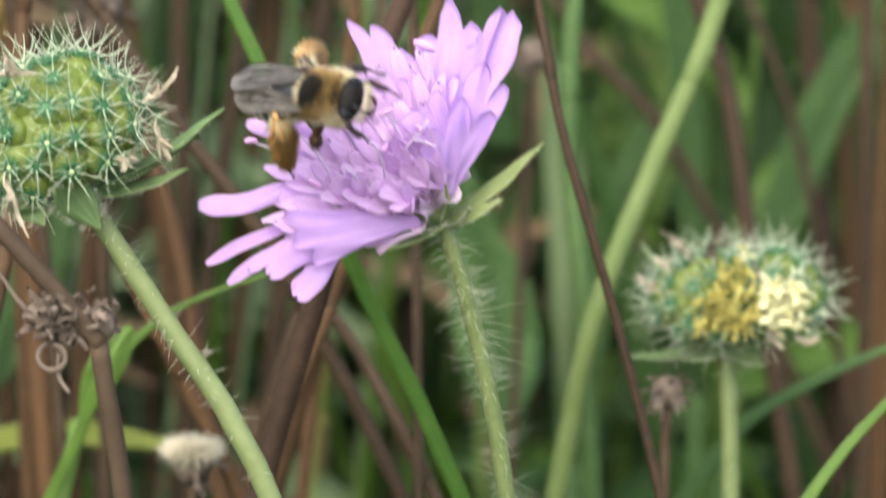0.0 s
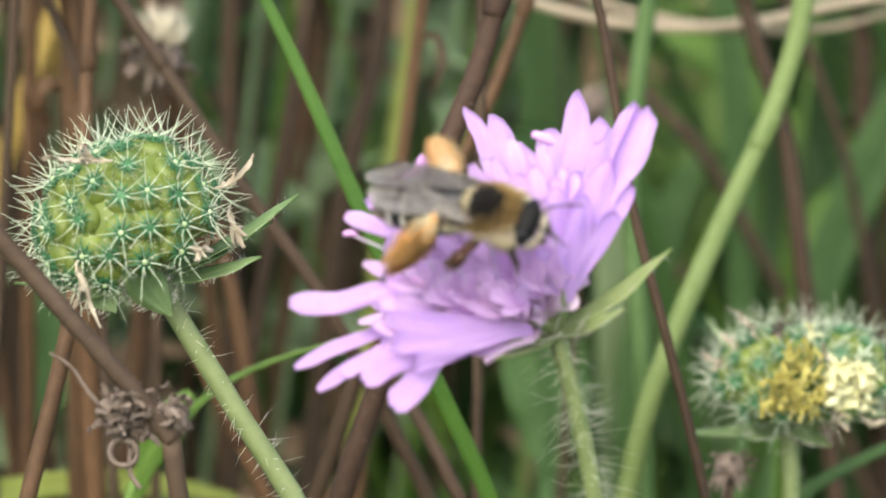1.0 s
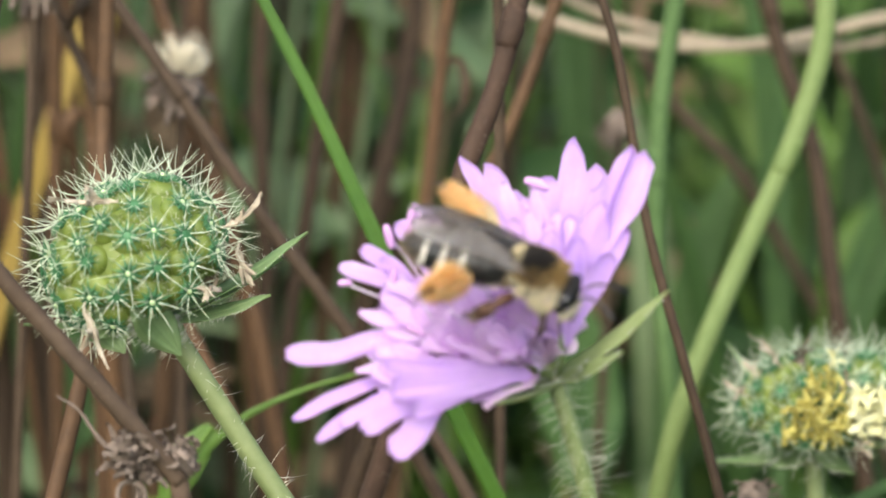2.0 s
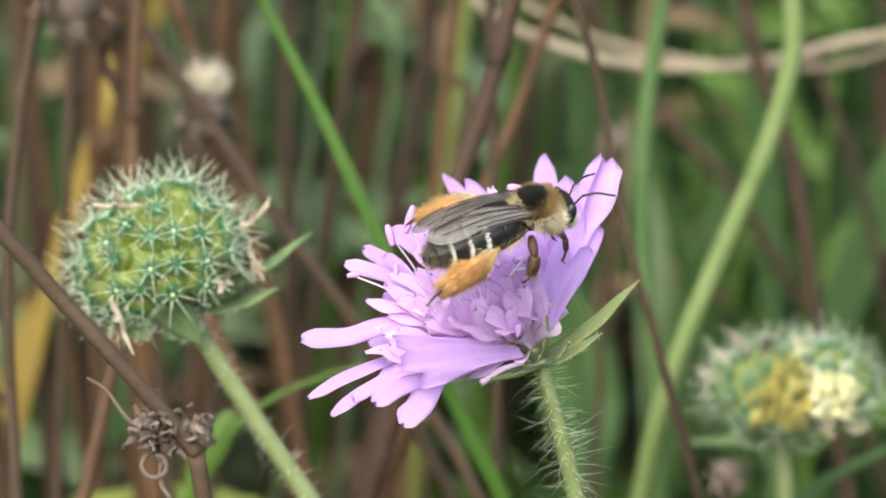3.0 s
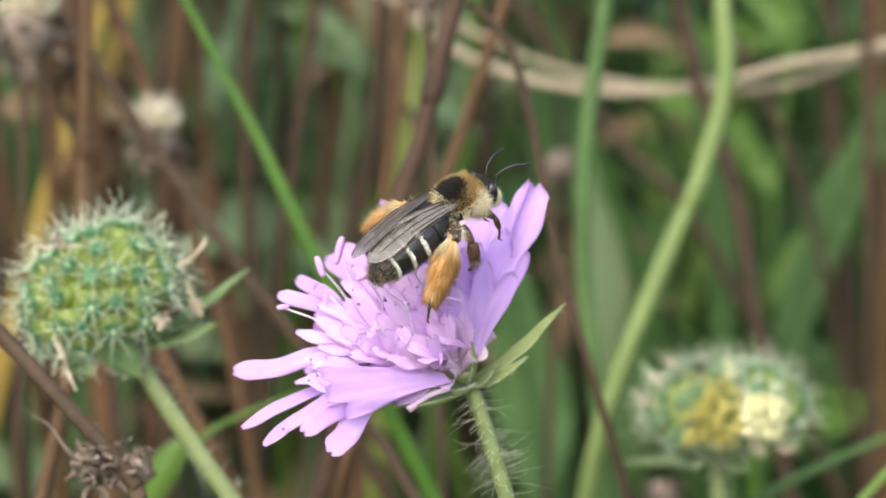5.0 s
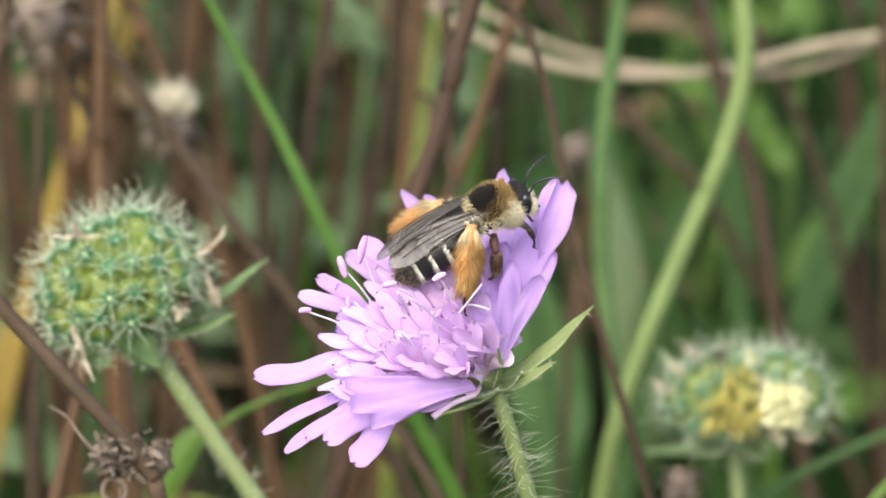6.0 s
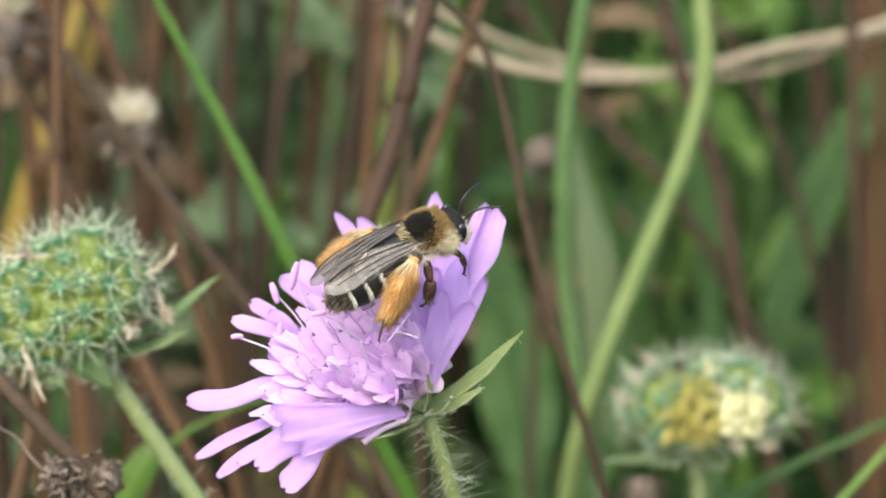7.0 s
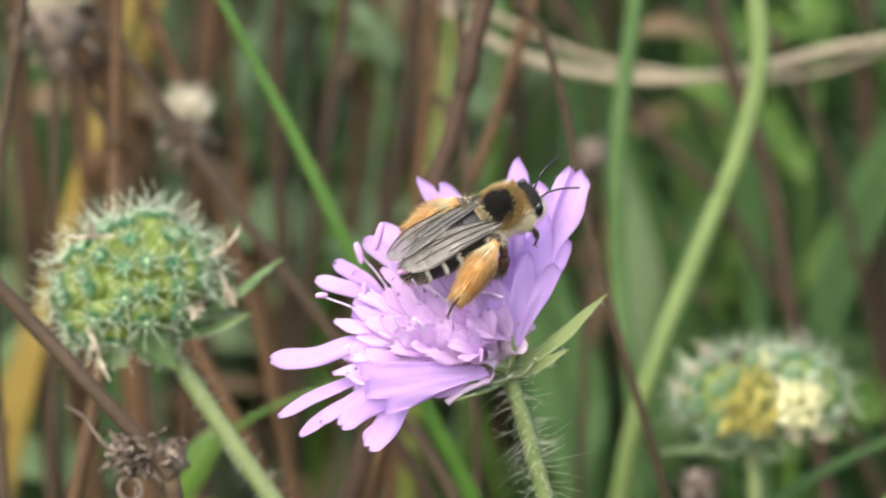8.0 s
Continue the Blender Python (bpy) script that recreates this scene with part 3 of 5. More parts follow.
def hind_leg(bee, side):
    """A thigh turning about the hip, and a shank with its plume of orange hairs, turning about the knee; both are laid out along their own x."""
    hip, knee = HIND[side]
    a = knee - hip
    thigh = part("hind_thigh", tube([(0, 0, 0), a * 0.5 + V(0, 0, 0.1), a], lambda t: 0.36 + 0.18 * math.sin(math.pi * t), 8, 8, 0.03), M_LEG, bee, "black thigh", Matrix.Translation(hip * MM))
    tuft = []
    for _ in range(240):
        j = V([random.gauss(0, 1) for _ in range(3)]).normalized()
        tuft.append((a * random.uniform(0.15, 0.8) + j * 0.36, j + a.normalized() * 0.9, random.uniform(0.5, 1.0)))
    part("fur", hairs(tuft, 0.022, 0.25), M_CREAM, thigh, "cream tuft of the thigh")
    shank = part("hind_shank", tube([(0.1, 0, 0), (-2.4, 0, 0.05), (-4.9, 0, 0)], lambda t: 0.26 + 0.26 * math.sin(math.pi * min(1, 0.15 + t * 0.75)), 8, 10), M_SHANK, bee, "hind shank inside its orange brush", Matrix.Translation(knee * MM))
    part("foot", joined(tube([(-4.8, 0, 0), (-5.7, 0.05, -0.1), (-6.6, 0.05, -0.35)], lambda t: 0.17 - 0.08 * t, 6, 8, 0.1), tube([(-6.6, 0.05, -0.35), (-6.85, 0.25, -0.6)], 0.05, 5, 2), tube([(-6.6, 0.05, -0.35), (-6.9, -0.1, -0.5)], 0.05, 5, 2)), M_LEG, shank)
    for name, count, mat, label, lo, hi, thick in (("brush", 2600, M_ORANGE, "dense orange pollen brush", 0.03, 1.0, 0.03), ("brush", 900, M_GOLD, "pale golden outer hairs", 0.03, 0.98, 0.026), ("knee_hair", 90, M_CREAM, "cream hairs round the knee", 0.0, 0.12, 0.022)):
        h = []
        for _ in range(count):
            t = random.uniform(lo, hi)
            b = random.gauss(1.57 if name == "knee_hair" else -1.57, 1.35)
            o = V(0, math.cos(b), math.sin(b))
            if name == "brush" and abs(b + 1.57) > 2.5 and t < 0.4:
                continue
            swell = 0.34 + 0.5 * math.sin(math.pi * min(1, 0.12 + 0.86 * t))
            h.append((V(-4.9 * t, 0, 0) + o * 0.32, o * swell * random.uniform(0.6, 1.2) + SHANK * 1.1, random.uniform(1.2, 2.2) * (1.12 - 0.55 * t)))
        part(name, hairs(h, thick, 0.09), mat, shank, label)
    return thigh, shank


def wing(bee, name, root, tip, width, droop):
    r, t = V(root), V(tip)
    d = t - r
    sgn = 1 if r[1] > 0 else -1
    up = V(0, 0.3 * sgn, 1)
    mid = r.lerp(t, 0.5) + V(0, 0, droop)
    prof = lambda s: width * (0.16 + 0.84 * min(1, s * 1.35) ** 0.8) * math.sqrt(max(0.02, 1 - max(0, (s - 0.62) / 0.38) ** 2.4))
    w = part(name, strip([r, mid, t], prof, up, 0.03, 0.04, 18, 8, 0.03), M_WING, bee, "smoky translucent wing")
    s = d.normalized().cross(up).normalized()
    veins = []
    for a, b, c in ((0.46, 0.46, 1.0), (-0.44, -0.3, 0.6), (0.2, 0.24, 0.95), (-0.05, -0.12, 0.9), (0.34, 0.1, 0.7)):
        line = []
        for i in range(8):
            u = 0.02 + (c - 0.04) * i / 7
            p = (r * (1 - u) ** 2 + (mid * 2 - (r + t) * 0.5) * 2 * u * (1 - u) + t * u * u)
            line.append(p + s * prof(u) * (a + (b - a) * i / 7) + up.normalized() * 0.02)
        veins.append(tube(line, 0.036, 5, 14))
    for u0, a, b in ((0.5, 0.46, 0.22), (0.66, 0.46, -0.1), (0.8, 0.45, 0.2), (0.45, 0.22, -0.1), (0.7, 0.22, -0.12)):
        pts = []
        for a1, du in ((a, 0.0), ((a + b) / 2, 0.02), (b, 0.05)):
            u = u0 + du
            p = (r * (1 - u) ** 2 + (mid * 2 - (r + t) * 0.5) * 2 * u * (1 - u) + t * u * u)
            pts.append(p + s * prof(u) * a1 + up.normalized() * 0.02)
        veins.append(tube(pts, 0.03, 5, 4))
    part("wing_vein", joined(*veins), M_VEIN, w, "dark brown wing veins")
    return w


def mining_bee():
    bee = empty("mining_bee", (0, 0, 0))
    bee.scale = (1.06, 1.06, 1.06)
    tagged(bee, "black bee with tan fur and orange leg brushes on the flower", "bee")
    thorax = part("thorax", blob((0, 0, 0), (1.85, 1.8, 1.55), None, 14, 20, 0.04), M_HIDE, bee, "black thorax ringed with tan fur")
    patch = lambda d: math.hypot((d[0] + 0.12) / 0.7, d[1] / 0.72) + 0.25 * noise.noise(d * 5.0) + (2 if d[2] < 0.2 else 0)
    disc = lambda d: patch(d) < 0.98
    size = (1.8, 1.75, 1.5)
    part("fur", hairs(fur((0, 0, 0), size, 3000, 0.55, lambda d: 0.1 < d[2] and patch(d) > random.uniform(0.8, 1.0), (0, 0, 0.15)), 0.018), M_TAN, thorax, "tan brown fur")
    part("fur", hairs(fur((0, 0, 0), size, 1500, 0.6, lambda d: -0.5 < d[2] < 0.25 and (abs(d[1]) > 0.35 or d[0] > 0) and noise.noise(d * 2.6) > -0.15, (0.1, 0, -0.15)), 0.018), M_CREAM, thorax, "cream fur on the flanks")
    part("fur", hairs(fur((-0.75, 0, 0.35), (1.15, 1.4, 1.15), 320, 0.55, lambda d: d[0] < -0.3 and d[2] > 0.1, (-0.4, 0, 0.3)), 0.018), M_CREAM, thorax, "pale tuft at the back")
    for s in (1, -1):
        part("fur", hairs(fur((1.0, 1.15 * s, -0.5), (0.8, 0.6, 0.9), 700, 0.7, lambda d: d[1] * s > 0, (0.1, 0, -0.3)), 0.02), M_CREAM, thorax, "bright cream collar")
    part("fur", hairs(fur((0, 0, 0), size, 2600, 0.42, disc, (-0.2, 0, 0)), 0.02), M_BLACKFUR, thorax, "short black fur")
    # head
    head = part("head", blob((2.25, 0, -0.55), (0.82, 1.62, 1.2), Matrix.Rotation(radians(20), 3, "Y"), 12, 18, 0.03), M_HIDE, bee, "black head")
    for s in (1, -1):
        part("eye", blob((2.35, 1.24 * s, -0.5), (0.5, 0.45, 0.92), Matrix.Rotation(radians(20), 3, "Y"), 10, 12), M_EYE, head, "glossy black eye")
        elbow = V(3.7, 0.75 * s, 0.4)
        an = part("antenna", tube([(2.95, 0.4 * s, -0.5), (3.4, 0.6 * s, 0.0), elbow], 0.08, 6, 6), M_SHELL, head, "black elbowed antenna")
        part("flagellum", tube([elbow, elbow + V(0.9, 0.35 * s, 0.15), elbow + V(2.3, 0.9 * s, -0.25)], lambda t: 0.1 - 0.015 * t, 6, 12, 0.12), M_SHELL, an)
        part("mandible", tube([(2.9, 0.6 * s, -1.4), (3.2, 0.5 * s, -1.9), (3.2, 0.1 * s, -2.2)], lambda t: 0.24 - 0.12 * t, 6, 6), M_POLLEN, head)
    part("fur", hairs(fur((2.2, 0, -0.7), (0.95, 1.6, 1.3), 520, 0.5, lambda d: d[0] > 0.1 and d[2] < -0.1 and abs(d[1]) < 0.85, (0.3, 0, -0.2)), 0.022), M_CREAM, head, "pale face fur")
    part("fur", hairs(fur((1.7, 0, 0.1), (0.75, 1.45, 1.0), 420, 0.5, lambda d: d[2] > 0.1 and d[0] < 0.3, (0.2, 0, 0.4)), 0.022), M_TAN, head, "tan fur on the crown")
    part("fur", hairs(fur((2.25, 0, -0.5), (0.8, 1.5, 1.16), 420, 0.26, lambda d: d[2] > 0.0 and abs(d[1]) < 0.7, (0.3, 0, 0.2)), 0.014), M_BLACKFUR, head, "short black hairs of the head")
    # abdomen, ring by ring
    part("waist", tube([(-1.3, 0, -0.1), (-1.8, 0, -0.15), (-2.4, 0, -0.25)], lambda t: 0.75 + 0.5 * t, 12, 6), M_SHELL, bee)
    axis = V(-1, 0, -0.1).normalized()
    start = V(-1.95, 0, -0.2)
    body = lambda u: 2.02 * math.sin(math.pi * min(1, 0.19 + 0.81 * u) ** 0.95) ** 0.55 if u < 0.999 else 0.05
    cuts = [0.0, 0.19, 0.38, 0.56, 0.74, 0.89, 1.0]
    for i in range(6):
        vs, fs, uv = [], [], []
        rows, sides = 7, 24
        for k in range(rows + 1):
            u = cuts[i] + (cuts[i + 1] - cuts[i]) * k / rows
            lift = 0.07 * (k / rows) if i < 5 else 0
            r = body(min(u, 0.9985)) + lift
            for s in range(sides):
                a = 2 * math.pi * s / sides
                vs.append(start + axis * (7.35 * u) + V(0, math.cos(a) * r * 1.02, math.sin(a) * r * 0.88 - 0.42 * u * u))
                uv.append((u, s / sides))
        for k in range(rows):
            for s in range(sides):
                a, b = k * sides + s, k * sides + (s + 1) % sides
                fs.append((a, a + sides, b + sides, b))
        fs.append(tuple(range(sides)))
        fs.append(tuple(range(rows * sides, (rows + 1) * sides))[::-1])
        ring = part("abdomen_segment", (vs, fs, uv), M_SHELL, bee, "shiny black abdomen ring")
        if 1 <= i <= 3:
            u = cuts[i + 1]
            h = []
            for _ in range(700):
                a = random.uniform(-0.5, 2 * math.pi - 0.5)
                if math.sin(a) > 0.93 and random.random() < 0.7:
                    continue
                r = body(u - 0.01) + 0.04
                p = start + axis * (7.35 * (u - 0.012 + random.uniform(-0.018, 0.012))) + V(0, math.cos(a) * r * 1.02, math.sin(a) * r * 0.88 - 0.42 * u * u)
                h.append((p, axis * 1.4 + V(0, math.cos(a) * 0.35, math.sin(a) * 0.35), random.uniform(0.24, 0.4)))
            part("hair_band", hairs(h, 0.036, 0.12), M_BAND, ring, "white hair band")
        if i >= 4:
            h = []
            for _ in range(300):
                a = random.uniform(0, 2 * math.pi)
                u = random.uniform(cuts[i], min(cuts[i + 1], 0.97))
                r = body(u) * (1 if u < 0.95 else 0.7)
                p = start + axis * (7.35 * u) + V(0, math.cos(a) * r, math.sin(a) * r * 0.88 - 0.42 * u * u)
                h.append((p, axis * 1.1 + V(0, math.cos(a), math.sin(a)) * 0.6, random.uniform(0.25, 0.6)))
            part("fur", hairs(h, 0.016, 0.15), M_FRINGE, ring, "brownish tail fringe")
    # wings folded over the back
    wing(bee, "wing", (-0.3, -1.35, 0.95), (-9.0, -0.45, 0.75), 2.6, 0.65)
    wing(bee, "wing", (-0.3, 1.25, 1.05), (-9.6, 0.75, 0.9), 2.8, 0.6)
    wing(bee, "hind_wing", (-0.9, -1.4, 0.6), (-6.8, -0.9, 0.5), 1.6, 0.5)
    wing(bee, "hind_wing", (-0.9, 1.4, 0.6), (-6.6, 1.1, 0.45), 1.7, 0.45)
    # legs; the y side is the bee's left
    right, left = hind_leg(bee, -1), hind_leg(bee, 1)
    middle = leg(bee, "middle_leg", ((-0.9, -1.2, -1.4), (-1.8, -2.5, -1.8), (-2.8, -2.8, -2.9), (-3.6, -2.5, -3.2)), (0.3, 0.4, 0.12), "reddish brown middle leg", M_POLLEN)
    leg(bee, "middle_leg", ((-0.4, 1.2, -1.3), (-0.6, 3.0, -2.0), (-1.2, 3.6, -4.2), (-0.8, 3.8, -5.6)), (0.26, 0.24, 0.11), "dark middle leg")
    leg(bee, "front_leg", ((1.0, -1.0, -1.4), (1.6, -1.9, -2.1), (1.6, -1.9, -3.2), (1.2, -1.9, -4.0)), (0.24, 0.2, 0.1), "dark front leg")
    leg(bee, "front_leg", ((1.0, 1.0, -1.4), (1.9, 1.9, -2.3), (2.3, 1.9, -3.8), (2.4, 1.8, -4.8)), (0.24, 0.2, 0.1), "dark front leg")
    return bee, right, left, middle


# ---- the seed heads ----
def achene_meshes():
    body = joined(blob((0, 0, -0.1), (1.16, 1.16, 0.8), None, 10, 16, 0.04))
    crown = [blob((0, 0, 0.68), (0.56, 0.56, 0.24), None, 6, 14, 0.15)]
    for k in range(12):
        a = k * 0.5236
        o = V(math.cos(a), math.sin(a), 0)
        crown.append(tube([o * 0.3 + V(0, 0, 0.84), o * 0.7 + V(0, 0, 0.86), o * (0.95 + 0.2 * (k % 3)) + V(0, 0, 0.74)], lambda t: 0.14 - 0.125 * t, 5, 4))
    bristles = []
    for k in range(7):
        a = k * 0.8976 + 0.1
        o = V(math.cos(a), math.sin(a), 0)
        L = 2.55 + 0.5 * math.sin(k * 2.3)
        bristles.append(tube([o * 0.3 + V(0, 0, 1.05), o * 0.85 + V(0, 0, 1.35), o * (0.78 * L) + V(0, 0, 1.0 + 0.62 * L)], lambda t: 0.042 - 0.033 * t, 4, 6))
    down = []
    for k in range(50):
        b, a = random.uniform(0, 6.283), random.uniform(0.3, 1.35)
        d = V(math.cos(b) * math.sin(a), math.sin(b) * math.sin(a), math.cos(a))
        down.append((V(d[0] * 1.2, d[1] * 1.2, 0.1 + d[2] * 0.88), d, random.uniform(0.2, 0.5)))
    dot = joined(blob((0, 0, 0.95), (0.19, 0.19, 0.13), None, 6, 10))
    return mesh("down", hairs(down, 0.014, 0.3), M_HAIR), mesh("achene_eye", dot, M_EYEDOT), mesh("achene", body, M_ACHENE), mesh("crown", joined(*crown), M_CROWN), mesh("bristles", joined(*bristles), M_BRISTLE)


DOWN, EYEDOT, ACHENE, CROWN, BRISTLES = achene_meshes()


def achenes(head, centre, axis, size, count, reach, seed, grow=1.0, dots=True):
    rnd = random.Random(seed)
    turn = V(axis).to_track_quat("Z", "Y").to_matrix()
    for i in range(count):
        a = i * 2.39996
        polar = math.acos(1 - (1 - math.cos(radians(reach))) * (i + 0.5) / count)
        d = (V(math.sin(polar) * math.cos(a), math.sin(polar) * math.sin(a), math.cos(polar)) + V([rnd.uniform(-0.075, 0.075) for _ in range(3)])).normalized()
        p = V(centre) + turn @ V(d[0] * size[0], d[1] * size[1], d[2] * size[2])
        way = turn @ (d + V([rnd.uniform(-0.1, 0.1) for _ in range(3)]))
        m = aim(p, way, rnd.uniform(0, 6), grow * rnd.uniform(0.88, 1.1))
        ac = part("achene", ACHENE, None, head, at=m)
        part("crown", CROWN, None, ac)
        part("down", DOWN, None, ac)
        part("bristles", BRISTLES, None, ac)
        if dots and i % 5 < 3:
            part("eye_dot", EYEDOT, None, ac)


def shred(head, centre, way, size, mat, label, pieces=5):
    """A withered floret: papery shreds curling away from a thin dry tube."""
    c, d = V(centre), V(way).normalized()
    s = side_of(d)
    f = part("withered_floret", tube([c, c + d * size * 0.25 + s * 0.08 * size, c + d * size * 0.45], lambda t: 0.09 + 0.1 * t, 6, 6, 0.3), mat, head, label)
    for _ in range(pieces):
        j = V([random.uniform(-1, 1) for _ in range(3)])
        e = c + d * size * random.uniform(0.1, 0.4)
        far = size * random.uniform(0.4, 0.75)
        w = size * random.uniform(0.07, 0.15)
        part("dry_petal", strip([e, e + (d + j * 0.35) * far * 0.5, e + (d * 0.75 + j * 0.75) * far], lambda t: w * (0.7 + 0.6 * t) * (1 if t < 0.8 else 0.6), j + d.cross(s), 0.06, 0.3, 9, 4, 0.4, 0.3, random.uniform(-0.9, 0.9)), mat, f)


def leaf_bract(head, base, tip, width, up, label="grey-green hairy bract"):
    b, t = V(base), V(tip)
    prof = lambda s: width * (0.5 + 0.5 * math.sin(min(1, s * 1.7) * 1.57)) * max(0.04, 1 - s ** 2.4)
    line = [b, b.lerp(t, 0.5) - V(up) * 0.5, t]
    ob = part("bract", strip(line, prof, up, 0.25, 0.12, 12, 4, 0.06), M_SEPAL, head, label)
    ln = spline(line, 20)
    h = []
    for _ in range(70):
        k = random.uniform(0.05, 1) * (len(ln) - 2)
        i = int(k)
        s = (ln[i + 1] - ln[i]).cross(V(up)).normalized() * random.choice((-1, 1))
        h.append((ln[i].lerp(ln[i + 1], k - i) + s * prof(k / len(ln)) * 0.48, s + V(up) * random.uniform(-0.5, 0.5), random.uniform(0.4, 0.9)))
    part("bract_hair", hairs(h, 0.02, 0.2), M_HAIR, ob)


def round_seed_head():
    base = V(-30.9, 300.4, 356.6)
    head = empty("seed_head", base)
    tagged(head, "round green scabious seed head with pale bristles", "seed head")
    axis = V(-0.46, -0.22, 0.86).normalized()
    c = V(-3.0, -1.0, 5.8)
    part("core", blob(c, (6.5, 6.5, 5.2), axis.to_track_quat("Z", "Y").to_matrix(), 10, 16, 0.05), M_ACHENE, head, "yellow-green core")
    achenes(head, c, axis, (6.4, 6.4, 5.1), 60, 120, 3, 1.2)
    line = [(-0.6, 0, 0.6), (3.0, -1.0, -4.6), (7.0, -2.0, -10.4), (10.8, -3.0, -15.6), (24, -2, -60), (40, 0, -180), (48, 0, -360)]
    part("stem", tube(line, lambda t: 0.86 + 0.3 * t, 12, 48, 0.03), M_STEM, head, "pale green hairy stem")
    part("stem_hair", hairs(stem_hairs(line, 0.85, 300, 1.7, 60, 0.0, 0.7, 0.6), 0.025, 0.3), M_HAIR, head)
    for tip, w in (((10.6, 0.5, 7.9), 3.4), ((7.8, -2.2, 3.2), 3.6), ((0.4, -2.6, -1.2), 3.0), ((8.6, 1.0, 5.6), 2.6), ((-6, -7, 0.2), 2.4), ((-11.5, -3, 0.5), 2.2), ((3, 6, 1), 2.4), ((-7, 5, -1), 2.4)):
        leaf_bract(head, (-0.8, 0, 0.8), tip, w, axis)
    leaf_bract(head, (-2.2, -6.6, 3.0), (0.9, -3.4, -1.6), 4.0, (0.2, -0.9, 0.1), "broad light green bract")
    leaf_bract(head, (-5.6, -6.8, 2.2), (-3.4, -5.0, -1.2), 3.6, (0.1, -0.9, 0.1), "broad light green bract")
    for p, d, s in (((3.8, -2, 8.4), (0.6, -0.4, 0.25), 3.8), ((1.6, -5.5, 4.4), (0.9, -0.4, -0.1), 3.9), ((-6.4, -7.5, 3.2), (0.3, -0.4, -0.85), 4.2), ((-4.0, -6.6, 11.0), (-1, -0.25, -0.05), 4.2), ((5.2, -0.8, 7.0), (0.15, -0.5, -1), 3.4), ((-12.8, -3, 4.0), (-0.6, -0.3, 0.4), 2.0)):
        shred(head, p, d, s, M_DRY, "straw-coloured withered floret")
    return head


